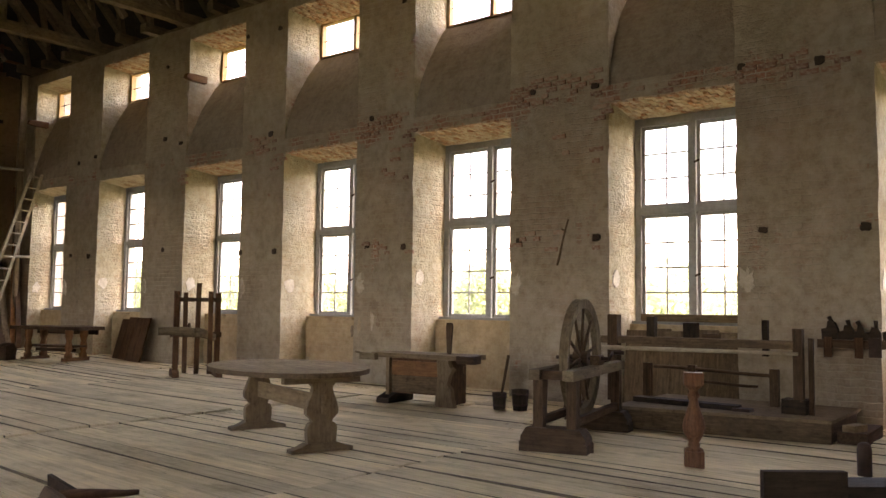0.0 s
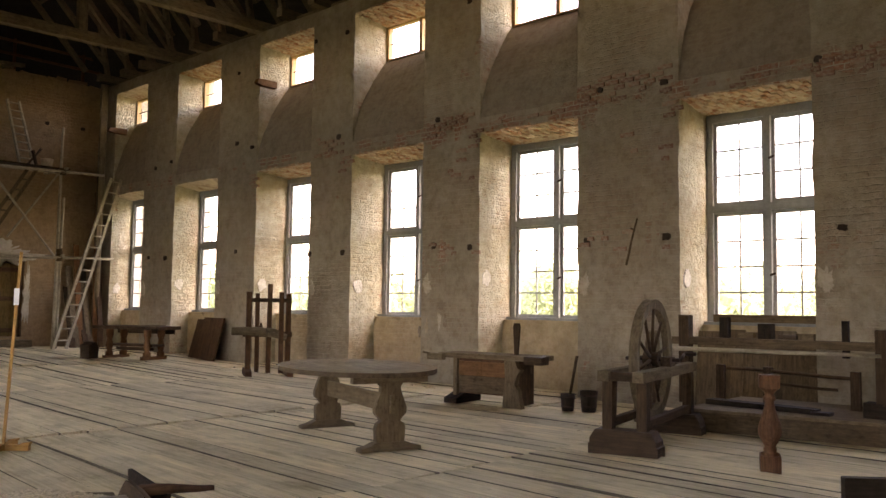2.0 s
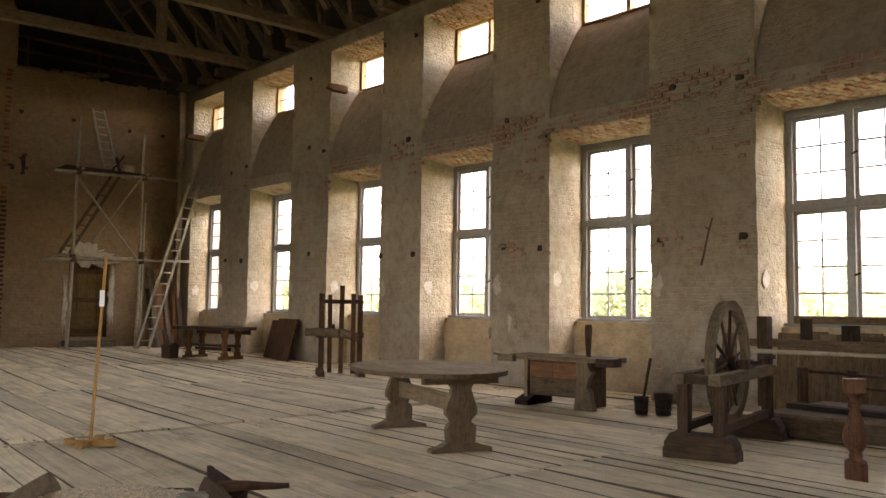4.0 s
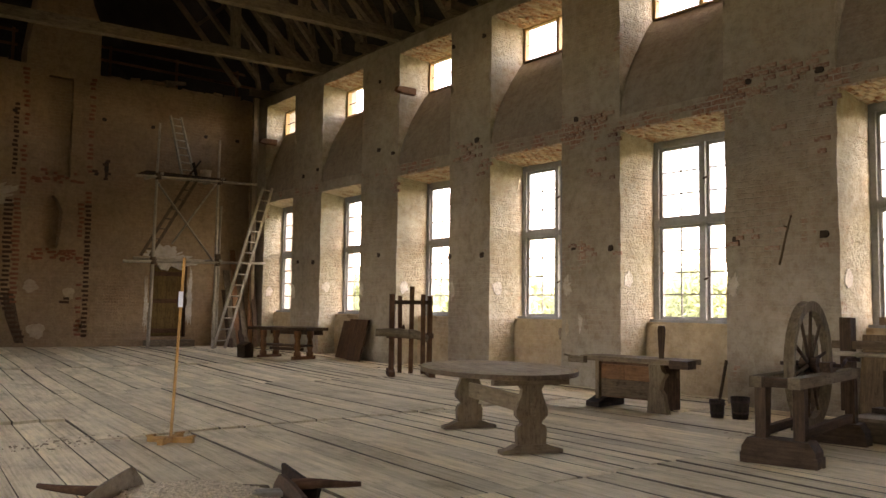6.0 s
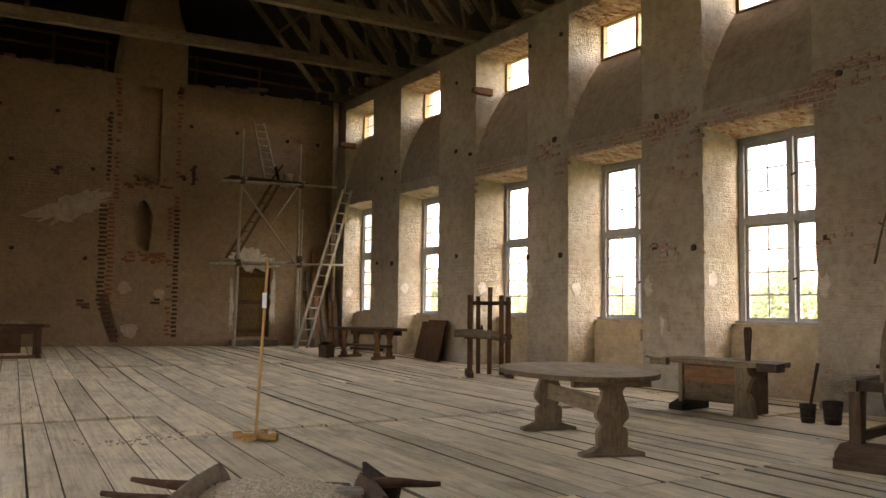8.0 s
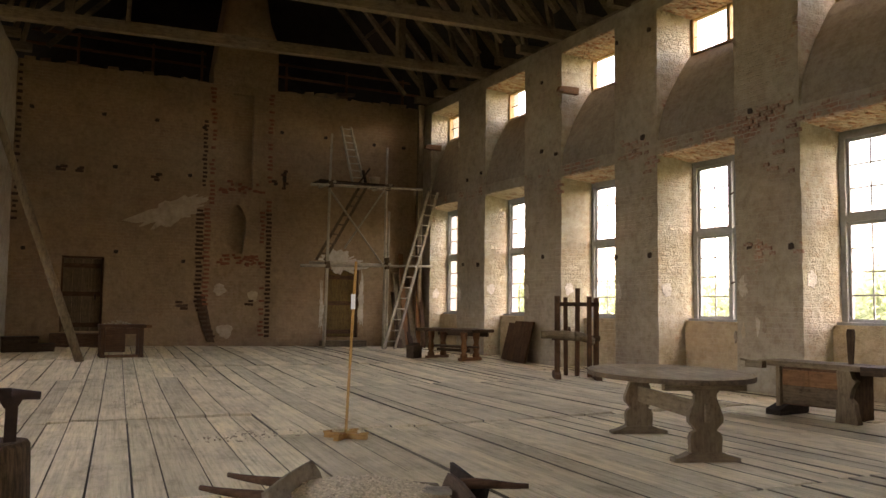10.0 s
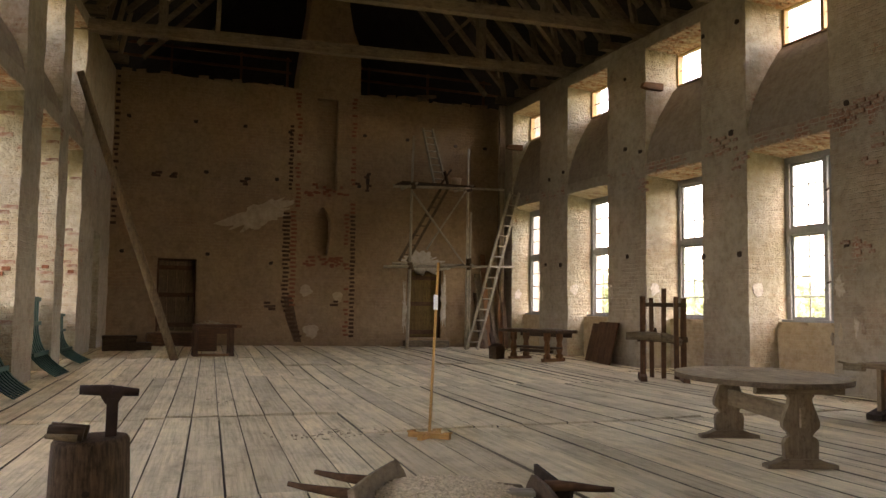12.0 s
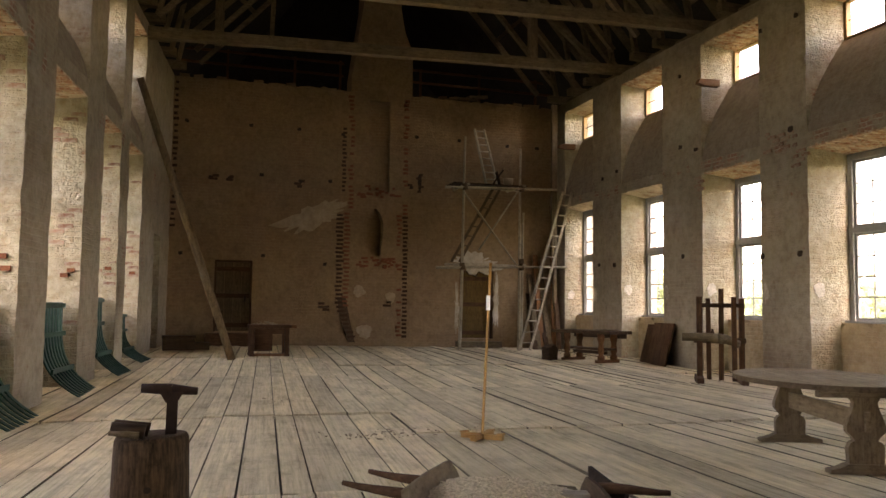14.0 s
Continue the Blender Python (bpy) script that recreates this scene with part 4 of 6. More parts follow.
b = BM(); rod(b, (-0.17, 0, 0.245), (0.0, 0, 0.236), 0.027, 0.034, 12); rod(b, (0.0, 0, 0.236), (0.145, 0.0, 0.222), 0.032, 0.022, 12); part("crossbar", b, IRON, anvil)
b = BM(); prism(b, [(-0.07, -0.025, 0.225), (0.07, -0.025, 0.222), (0.032, -0.025, 0.16), (-0.032, -0.025, 0.16)], (0, 0, 0), (0, 0.05, 0)); part("neck", b, IRON, anvil, bevel=0.01)
for k, (p, q, r, mat, lab) in enumerate((((-0.20, -0.12, 0.735), (-0.02, -0.13, 0.70), 0.042, OAK["x"], "small dark wooden mallet lying on a log"), ((-0.19, -0.05, 0.74), (0.0, -0.06, 0.70), 0.042, OAK["x"], "small dark wooden mallet lying on a log"), ((-0.21, -0.17, 0.705), (-0.05, -0.165, 0.685), 0.022, TABLEWOOD["x"], "small pale wooden mallet lying on a log"))):
    b = BM(); rod(b, p, q, r * 0.6, r, 12)
    one("wooden_mallet", b, mat, lab, "tool", m=pose(bx - 0.05, by, -0.028))

# ---- mortar barrow ----
BARROW = pose(1.20, 3.82, 0, 0, 0, -17.3) @ Matrix.Diagonal((1, 1, 0.965, 1))      # local x across, y away
barrow = thing("mortar_barrow", BARROW, "worn wooden hand barrow filled with crumbled lime", "barrow")


def sloped_board(name, top, foot, z0, z1, thick, mat, label=""):
    """A board between a top edge and a foot edge, with a rounded upper corner."""
    (ax, ay), (bx_, by_) = top
    (cx, cy), (dx, dy) = foot
    hi0, hi1 = Vector((ax, ay, z1)), Vector((bx_, by_, z1))
    lo0, lo1 = Vector((cx, cy, z0)), Vector((dx, dy, z0))
    ring = [lo0, lo1, lo1.lerp(hi1, 0.85), hi1.lerp(hi0, 0.06), hi1.lerp(hi0, 0.5) + Vector((0, 0, 0.012)), hi0.lerp(hi1, 0.1), lo0.lerp(hi0, 0.85)]
    nrm = (lo1 - lo0).cross(hi0 - lo0).normalized() * thick
    b = BM()
    prism(b, ring, (0, 0, 0), nrm)
    part(name, b, mat, barrow, label, bevel=0.008)


sloped_board("end_board", ((-0.22, -0.22), (0.02, 0.64)), ((0.02, -0.10), (0.20, 0.46)), 0.14, 0.56, 0.035, TABLEWOOD["y"], "pale worn end board")
sloped_board("end_board", ((0.77, -0.24), (0.755, 0.42)), ((0.66, -0.10), (0.64, 0.40)), 0.14, 0.53, 0.03, OAK["y"], "dark end board")
sloped_board("side_board", ((0.03, 0.62), (0.755, 0.42)), ((0.18, 0.48), (0.66, 0.36)), 0.14, 0.46, 0.03, GREYWOOD["x"])
sloped_board("side_board", ((-0.16, -0.22), (0.80, -0.24)), ((0.04, -0.10), (0.66, -0.10)), 0.14, 0.44, 0.03, GREYWOOD["x"])
b = BM(); prism(b, [(0.775, 0.43, 0.575), (0.925, 0.20, 0.475), (0.87, 0.12, 0.30), (0.77, 0.30, 0.30)], (0, 0, 0), (0.022, 0.012, 0)); part("gusset", b, BLACKWOOD["z"], barrow, "dark triangular corner board", bevel=0.005)
b = BM(); box(b, 0.08, 0.66, -0.08, 0.40, 0.12, 0.145); part("bottom", b, GREYWOOD["x"], barrow)
for p, q in (((-0.10, 0.16, 0.46), (-0.52, 0.30, 0.50)), ((-0.02, 0.42, 0.47), (-0.41, 0.60, 0.50))):
    b = BM(); rod(b, p, q, 0.036, 0.013, 12, 0.006); part("handle", b, PRESSWOOD["x"], barrow)
b = BM(); rod(b, (0.80, 0.26, 0.49), (1.14, 0.15, 0.50), 0.034, 0.013, 12, 0.006); part("handle", b, PRESSWOOD["x"], barrow)
for x, y in ((0.12, -0.02), (0.12, 0.36), (0.6, -0.02), (0.6, 0.32)):
    b = BM(); stick(b, (x, y, 0.12), (x, y, 0.0), 0.05, 0.05); part("leg", b, OAK["z"], barrow)
b = BM(); stick(b, (0.42, 0.10, 0.505), (0.72, 0.10, 0.495), 0.10, 0.022); part("paddle", b, POLEWOOD["x"], barrow, "pale board lying in the lime", bevel=0.006)
b = BM()
nu, nv = 72, 56
near0, near1, far0, far1 = Vector((-0.12, -0.18, 0.45)), Vector((0.77, -0.2, 0.43)), Vector((0.05, 0.54, 0.455)), Vector((0.74, 0.39, 0.43))
g = []
for j in range(nv + 1):
    row = []
    for i in range(nu + 1):
        p = near0.lerp(near1, i / nu).lerp(far0.lerp(far1, i / nu), j / nv)
        p.z += 0.11 * abs(math.sin(3.1415 * j / nv)) ** 0.6 * abs(math.sin(3.1415 * min(1, 0.12 + i / nu * 0.88))) ** 0.7
        p += noise.noise_vector(p * 12) * 0.014 + noise.noise_vector(p * 40) * 0.007 + noise.noise_vector(p * 95) * 0.005
        row.append(b.verts.new(p))
    g.append(row)
for j in range(nv):
    for i in range(nu):
        b.faces.new((g[j][i], g[j][i + 1], g[j + 1][i + 1], g[j + 1][i]))
random.seed(77)
for k in range(420):
    u, v, r = random.random(), random.random(), random.uniform(0.003, 0.011)
    p = g[int(v * nv)][int(u * nu)].co.copy()
    turned(b, [(r * 0.5, -r * 0.6), (r, 0), (r * 0.6, r * 0.7)], 6, p, random.uniform(0.7, 1.2), random.uniform(0.7, 1.2))
one("lime_heap", b, LIME, "crumbled pale lime heaped in a barrow", "mortar", m=BARROW, kind="stuff")

# ---- dark bench end with pegs close to the camera ----
bench = thing("low_work_stand", face_to(4.43, 1.01, 0.62, -0.78), "dark wooden work stand with an iron peg", "stand")
b = BM(); box(b, -0.28, 0.14, -0.02, 0.03, 0.10, 0.605); part("plate", b, BLACKWOOD["x"], bench, bevel=0.006)
b = BM(); box(b, 0.142, 0.75, 0.0, 0.24, 0.40, 0.53); part("shelf", b, BLACKWOOD["x"], bench, bevel=0.01)
b = BM(); turned(b, [(0.035, 0.53), (0.036, 0.66), (0.03, 0.69), (0.015, 0.70)], 14, (0.30, 0.12, 0.03)); part("peg", b, IRON, bench)
b = BM(); turned(b, [(0.045, 0.53), (0.05, 0.66), (0.03, 0.69), (0.015, 0.70)], 14, (0.58, 0.12, 0)); part("peg", b, IRON, bench)
for x in (-0.24, 0.68):
    for y in ((0.075, 0.2) if x > 0 else (0.075,)):
        b = BM(); box(b, x - 0.035, x + 0.035, y - 0.035, y + 0.035, 0, 0.40); part("leg", b, BLACKWOOD["z"], bench, bevel=0.006)

# ---- turned baluster standing on the floor ----
b = BM()
s = 0.85
turned(b, [(0.085, 0.14), (0.09, 0.165), (0.055, 0.18), (0.062, 0.20), (0.05, 0.225), (0.075, 0.26), (0.105, 0.31), (0.112, 0.36), (0.10, 0.42), (0.075, 0.49), (0.05, 0.56), (0.042, 0.61), (0.06, 0.625), (0.06, 0.645), (0.042, 0.66), (0.05, 0.69), (0.085, 0.715), (0.09, 0.735)], 28)
box(b, -0.095, 0.095, -0.095, 0.095, 0.0, 0.15)
box(b, -0.095, 0.095, -0.095, 0.095, 0.73, 0.84)
BALUSTERWOOD = wood("worn orange wood", (0.10, 0.042, 0.02), (0.23, 0.115, 0.06), 0.55, "z")
one("baluster", b, BALUSTERWOOD, "turned orange-brown wooden baluster standing on the floor", "baluster", m=pose(7.24, 2.68, 0, 0, 0, 24) @ Matrix.Diagonal((0.88, 0.88, 1, 1)))

# ---- great wheel ----
wheel = thing("great_wheel", pose(7.93, 4.16, 0, 0, 0, 11), "dark wooden flywheel on a heavy timber stand", "wheel")
for x in (-0.85, 0.80):
    b = BM(); prism(b, [(x, -0.34, 0), (x, -0.34, 0.10), (x, -0.325, 0.105), (x, -0.325, 0.15), (x, -0.27, 0.235), (x, 0.27, 0.235), (x, 0.325, 0.15), (x, 0.325, 0.105), (x, 0.34, 0.10), (x, 0.34, 0)], (-0.12, 0, 0), (0.12, 0, 0)); part("sleeper", b, OAK["y"], wheel, bevel=0.015)
for x in (-0.85, 0.80):
    for y in (-0.17, 0.17):
        b = BM(); box(b, x - 0.055, x + 0.055, y - 0.05, y + 0.05, 0.22, 0.79); part("post", b, OAK["z"], wheel, bevel=0.01)
for y in (-0.17, 0.17):
    b = BM(); box(b, -1.02, 0.98, y - 0.055, y + 0.055, 0.70, 0.80); part("rail", b, GREYWOOD["x"], wheel, bevel=0.012)
    b = BM(); box(b, -0.79, 0.74, y - 0.03, y + 0.03, 0.25, 0.33); part("lower_rail", b, OAK["x"], wheel, bevel=0.01)
for x in (-0.93, 0.9):
    b = BM(); box(b, x - 0.045, x + 0.045, -0.11, 0.11, 0.705, 0.79); part("cross_rail", b, OAK["y"], wheel, bevel=0.01)
cz, R = 0.87, 0.63
b = BM()
n = 48
prof = [(R - 0.10, -0.035), (R - 0.10, 0.035), (R, 0.045), (R - 0.015, 0.0), (R, -0.045)]
rr = [[b.verts.new((r * math.cos(6.28319 * i / n), w, cz + r * math.sin(6.28319 * i / n))) for r, w in prof] for i in range(n)]
for i in range(n):
    for k in range(5):
        b.faces.new((rr[i][k], rr[i][(k + 1) % 5], rr[(i + 1) % n][(k + 1) % 5], rr[(i + 1) % n][k]))
part("rim", b, GREYWOOD["z"], wheel)
for k in range(10):
    a = 6.28319 * (k + 0.3) / 10
    b = BM(); rod(b, (0.06 * math.cos(a), 0, cz + 0.06 * math.sin(a)), (0.54 * math.cos(a), 0, cz + 0.54 * math.sin(a)), 0.02, 0.015, 8); part("spoke", b, OAK["z"], wheel)
b = BM(); rod(b, (0, -0.08, cz), (0, 0.08, cz), 0.075, 0.075, 16); part("hub", b, OAK["y"], wheel)
b = BM(); rod(b, (0, -0.3, cz), (0, 0.28, cz), 0.02, 0.02, 8); rod(b, (0, -0.3, cz), (0.16, -0.3, cz + 0.06), 0.016, 0.016, 8); rod(b, (0.16, -0.3, cz + 0.06), (0.16, -0.42, cz + 0.06), 0.02, 0.02, 8); part("crank", b, IRON, wheel)
for y in (-0.17, 0.17):
    b = BM(); box(b, -0.09, 0.09, y - 0.05, y + 0.05, 0.802, 0.90); part("bearing_block", b, OAK["x"], wheel, bevel=0.015)
b = BM(); rod(b, (0.55, 0.12, cz + 0.12), (0.55, 0.19, cz + 0.12), 0.16, 0.16, 24); part("pulley", b, GREYWOOD["z"], wheel)

# ---- lathe platform and lathe ----
plat = thing("lathe_platform", Matrix(), "low platform of worn planks against the window wall", "platform")
b = BM(); prism(b, [(9.05, 4.3, 0), (9.36, 2.0, 0), (9.40, 2.0, 0), (9.09, 4.3, 0)], (0, 0, 0.0), (0, 0, 0.22)); part("front_board", b, PLATWOOD["y"], plat, bevel=0.008)
# Top planks take a paler wood: light from above put into colour
for k in range(5):
    f0, f1 = k / 5, (k + 1) / 5
    b = BM()
    o = [(9.02 + 1.75 * f0 + 0.003, 4.35), (9.33 + 1.5 * f0 + 0.003, 1.98), (9.33 + 1.5 * f1 - 0.003, 1.98), (9.02 + 1.75 * f1 - 0.003, 4.35)]
    prism(b, [(x, y, 0.222) for x, y in o], (0, 0, 0), (0, 0, 0.035)); part("plank", b, TABLEWOOD["y"], plat, bevel=0.005)
for y in (2.05, 3.2, 4.2):
    b = BM(); box(b, 9.42, 10.7, y - 0.05, y + 0.05, 0, 0.22); part("joist", b, OAK["x"], plat)
b = BM(); box(b, 9.5, 10.4, 1.68, 1.97, 0, 0.13); part("lower_step", b, OAK["x"], plat, bevel=0.01)

lathe = thing("pole_lathe", Matrix(), "old dark wooden turning lathe with a long bed and posts", "lathe")
for name, x, y, w, z0, z1, mat in (("end_post", 9.62, 4.58, 0.13, 0.255, 1.33, OAK), ("end_post", 9.65, 2.38, 0.10, 0.40, 1.20, OAK), ("upright", 9.70, 2.26, 0.05, 0.257, 1.10, OAK), ("puppet", 9.72, 4.12, 0.10, 1.062, 1.31, BLACKWOOD), ("puppet", 9.72, 3.62, 0.15, 1.062, 1.24, BLACKWOOD), ("puppet", 9.715, 2.75, 0.065, 0.88, 1.29, BLACKWOOD)):
    b = BM(); box(b, x - w / 2, x + w / 2, y - w / 2, y + w / 2, z0, z1); part(name, b, mat["z"], lathe, bevel=0.012)
b = BM(); box(b, 9.60, 9.84, 2.3, 2.56, 0.258, 0.42); part("foot_block", b, BLACKWOOD["y"], lathe, bevel=0.012)
for dx in (-0.07, 0.09):
    b = BM(); box(b, 9.70 + dx - 0.05, 9.70 + dx + 0.05, 2.42, 4.75, 0.97, 1.06); part("bed_rail", b, PLATWOOD["y"], lathe, bevel=0.012)
b = BM(); rod(b, (9.0, 4.68, 0.93), (9.56, 2.36, 0.925), 0.028, 0.02, 10, 0.02); part("pole", b, POLEWOOD["y"], lathe, "pale long pole along the bed")
b = BM(); rod(b, (10.2, 4.3, 0.66), (10.25, 2.75, 0.62), 0.022, 0.022, 8, 0.01); part("treadle_bar", b, OAK["y"], lathe)
b = BM(); rod(b, (10.2, 3.9, 0.5), (10.25, 3.0, 0.48), 0.018, 0.018, 8, 0.01); part("treadle_bar", b, OAK["y"], lathe)
for y in (2.8, 3.8, 4.4):
    b = BM(); box(b, 10.2, 10.28, y - 0.05, y + 0.05, 0.257, 0.70); part("stand_post", b, OAK["z"], lathe, bevel=0.008)
b = BM(); prism(b, [(9.45, 3.0, 0.258), (9.55, 4.3, 0.258), (9.75, 4.3, 0.258), (9.62, 3.0, 0.258)], (0, 0, 0), (0, 0, 0.06)); part("treadle", b, BLACKWOOD["y"], lathe, bevel=0.015)
for k, (x, y, sx, sy, sz) in enumerate(((9.85, 3.9, 0.1, 0.18, 0.06), (9.8, 3.4, 0.08, 0.2, 0.05), (9.75, 3.15, 0.07, 0.12, 0.07))):
    b = BM(); box(b, x - sx / 2, x + sx / 2, y - sy / 2, y + sy / 2, 1.063, 1.063 + sz)
    one("wood_block", b, TABLEWOOD["y"] if k != 1 else OAK["y"], "small wood offcut lying on the lathe bed", "offcut", bevel=0.01)
# Boards added to darken the apron, which there only lies in shade
boards = thing("dark_boarding", pose(11.28, 4.38, 0, 0, 9, 0), "brown boards added for the shade under the window behind the lathe", "boards")
for k in range(5):
    b = BM(); box(b, -0.02, 0.02, -0.86 + 0.345 * k + 0.003, -0.86 + 0.345 * (k + 1) - 0.003, 0.02, 1.1 + 0.03 * (k % 2)); part("board", b, PLATWOOD["z"], boards, bevel=0.006)
b = BM(); box(b, 11.62, 11.86, 3.6, 5.1, 1.222, 1.33)
one("sill_box", b, PLATWOOD["y"], "worn wooden board lying on the window sill", "board", bevel=0.01)
b = BM(); prism(b, [(9.5, 1.8, 0.26 - 0.13), (9.75, 1.72, 0.13), (9.8, 1.86, 0.13), (9.55, 1.93, 0.13)], (0, 0, 0.002), (0, 0, 0.07))
one("wood_offcut", b, TABLEWOOD["y"], "pale wood offcut on the platform step", "offcut", bevel=0.01)
b = BM(); box(b, 9.42, 9.58, 2.85, 3.05, 0.26, 0.295)
one("flat_iron_plate", b, IRON, "small dark plate lying on the platform", "plate", bevel=0.006)

# ---- tool rail on the window wall ----
rack = thing("tool_rail", Matrix(), "dark wooden wall rail holding a row of tools", "tool rack")
b = BM(); box(b, 10.78, 10.93, 0.2, 2.44, 0.96, 1.06); part("rail", b, OAK["y"], rack, bevel=0.012)
random.seed(14)
for k, y in enumerate((2.30, 2.12, 1.98, 1.83, 1.66, 1.48, 1.30, 1.10, 0.88, 0.66)):
    t = thing("hand_tool", pose(10.85, y, 1.063, 0, 0, random.uniform(-8, 8)), "dark iron and wood hand tool kept on the wall rail", "tool", "tools on the wall rail")
    w, h = random.uniform(0.12, 0.2), random.uniform(0.14, 0.27)
    b = BM(); prism(b, [(-0.04, -w / 2, 0), (-0.04, w / 2, 0), (-0.04, w * 0.55, h * 0.55), (-0.04, w * 0.2, h * 0.62), (-0.04, w * 0.12, h), (-0.04, -w * 0.3, h * 0.93), (-0.04, -w * 0.52, h * 0.5)], (0, 0, 0), (0.08, 0, 0)); part("tool_body", b, BLACKWOOD["y"], t, bevel=0.012)
    b = BM(); rod(b, (0, -w * 0.2, h * 0.8), (0, -w * 0.2 + random.uniform(-0.06, 0.06), h + random.uniform(0.03, 0.1)), 0.02, 0.026, 8); part("handle", b, BLACKWOOD["z"], t)
    if k % 3 != 1:
        d = random.uniform(0.17, 0.34)
        b = BM(); box(b, -0.115, -0.08, -0.045 * (1 + k % 2), 0.045, -d, 0.03); part("blade", b, IRON if k % 2 else PRESSWOOD["z"], t, bevel=0.008)
b = BM(); rod(b, (10.91, 5.95, 2.74), (10.91, 6.14, 2.05), 0.012, 0.018, 8, 0.006); rod(b, (10.91, 6.06, 2.60), (10.91, 5.985, 2.56), 0.012, 0.01, 8)
one("hanging_iron", b, PLATWOOD["z"], "thin weathered bar hanging on the plaster wall", "iron bar", bevel=0.006)
# rubbed streaks of paint and lime on the pier
for k, (u, z, ru, rz, mat) in enumerate(((9.95, 1.15, 0.055, 0.17, LIMEPATCH), (9.81, 1.12, 0.045, 0.12, SLOPE), (10.26, 1.03, 0.05, 0.15, PATCH), (10.44, 0.93, 0.035, 0.11, SLOPE), (9.90, 1.42, 0.14, 0.09, SLOPE))):
    blotch("stain", u, z, ru, rz, 151 + k, mat, east, on_east, n=36, lift=-0.004, jag=0.7)

# ---- buckets, spade, brushes by the pier ----
for k, (x, y, r, h) in enumerate(((9.5, 6.24, 0.10, 0.23), (9.62, 5.98, 0.12, 0.28))):
    bk = thing("bucket", pose(x, y, 0), "dark stave bucket standing by the window wall", "bucket", "buckets")
    b = BM(); turned(b, [(r * 0.8, 0), (r, h), (r - 0.018, h), (r * 0.8 - 0.015, 0.03), (0.01, 0.03)], 20); part("tub_body", b, BLACKWOOD["z"], bk)
    for z in (0.22, 0.75):
        b = BM(); turned(b, [(r * (0.8 + 0.2 * z) + 0.001, h * z), (r * (0.8 + 0.2 * z) + 0.005, h * z), (r * (0.8 + 0.2 * (z + 0.1)) + 0.005, h * (z + 0.1)), (r * (0.8 + 0.2 * (z + 0.1)) + 0.001, h * (z + 0.1))], 20); part("hoop", b, IRON, bk)
b = BM(); rod(b, (9.50, 6.24, 0.04), (9.62, 6.17, 0.74), 0.018, 0.022, 8)
one("shovel_handle", b, OAK["z"], "wooden tool shaft leaning out of a bucket", "handle")
b = BM(); stick(b, (9.15, 5.35, 0.0), (9.28, 5.4, 0.62), 0.09, 0.06)
one("leaning_post", b, OAK["z"], "short dark post leaning beside the wheel", "post", bevel=0.01)
for k, (x, y, h, w) in enumerate(((9.3, 5.0, 0.36, 0.16), (9.2, 4.78, 0.26, 0.12))):
    b = BM(); box(b, x - w / 2, x + w / 2, y - w / 2, y + w / 2, 0, h)
    one("timber_block", b, OAK["z"], "dark block of timber standing on the floor", "block", bevel=0.015)

# ---- carpenter's bench ----
cb = thing("carpenters_bench", face_to(9.36, 7.41, -0.10, 0.995) @ Matrix.Diagonal((0.85, 1, 0.93, 1)), "old carpenter's bench with an orange-brown cupboard below", "workbench")
b = BM(); box(b, -0.98, 0.95, -0.26, 0.26, 0.70, 0.775); part("top", b, TABLEWOOD["x"], cb, bevel=0.012)
b = BM(); box(b, -1.12, -0.80, 0.10, 0.32, 0.66, 0.775); part("end_vice", b, OAK["x"], cb, bevel=0.012)
b = BM(); box(b, 0.80, 1.12, 0.265, 0.36, 0.66, 0.76); part("front_vice", b, GREYWOOD["x"], cb, bevel=0.012)
b = BM(); rod(b, (1.0, 0.28, 0.73), (1.16, 0.42, 0.78), 0.018, 0.014, 8); part("vice_screw", b, GREYWOOD["x"], cb)
b = BM(); prism(b, [(-0.74, 0.24, 0.0), (-0.38, 0.24, 0.0), (-0.40, 0.24, 0.22), (-0.43, 0.24, 0.45), (-0.41, 0.24, 0.70), (-0.62, 0.24, 0.70), (-0.66, 0.24, 0.60), (-0.72, 0.24, 0.57), (-0.65, 0.24, 0.48), (-0.61, 0.24, 0.34), (-0.68, 0.24, 0.27), (-0.70, 0.24, 0.14)], (0, -0.05, 0), (0, 0.05, 0)); part("slab_leg", b, TABLEWOOD["z"], cb, "gnarled natural slab leg", bevel=0.012)
b = BM(); box(b, -0.60, -0.48, -0.26, 0.15, 0.02, 0.69); part("rear_leg", b, OAK["z"], cb, bevel=0.012)
b = BM(); box(b, 0.60, 0.67, 0.14, 0.22, 0.08, 0.70); part("post", b, TABLEWOOD["z"], cb, bevel=0.01)
b = BM(); box(b, 0.58, 0.68, -0.24, -0.14, 0.08, 0.70); part("post", b, OAK["z"], cb, bevel=0.01)
b = BM(); prism(b, [(0.72, -0.30, 0.0), (0.72, 0.34, 0.0), (0.72, 0.34, 0.08), (0.72, 0.10, 0.16), (0.72, -0.30, 0.14)], (-0.22, 0, 0), (0.04, 0, 0)); part("foot", b, BLACKWOOD["y"], cb, bevel=0.012)
b = BM(); box(b, -0.40, 0.56, -0.18, 0.20, 0.16, 0.698); body = part("cupboard", b, PRESSWOOD["x"], cb, bevel=0.008)
for x0, x1 in ((-0.38, 0.075), (0.085, 0.54)):
    b = BM(); box(b, x0, x1, 0.202, 0.232, 0.44, 0.66); part("drawer_front", b, REDWOOD["x"], body, bevel=0.006)
b = BM(); box(b, -0.38, 0.54, 0.202, 0.222, 0.18, 0.43); part("panel", b, PLATWOOD["x"], body, "grey-brown lower panel", bevel=0.006)
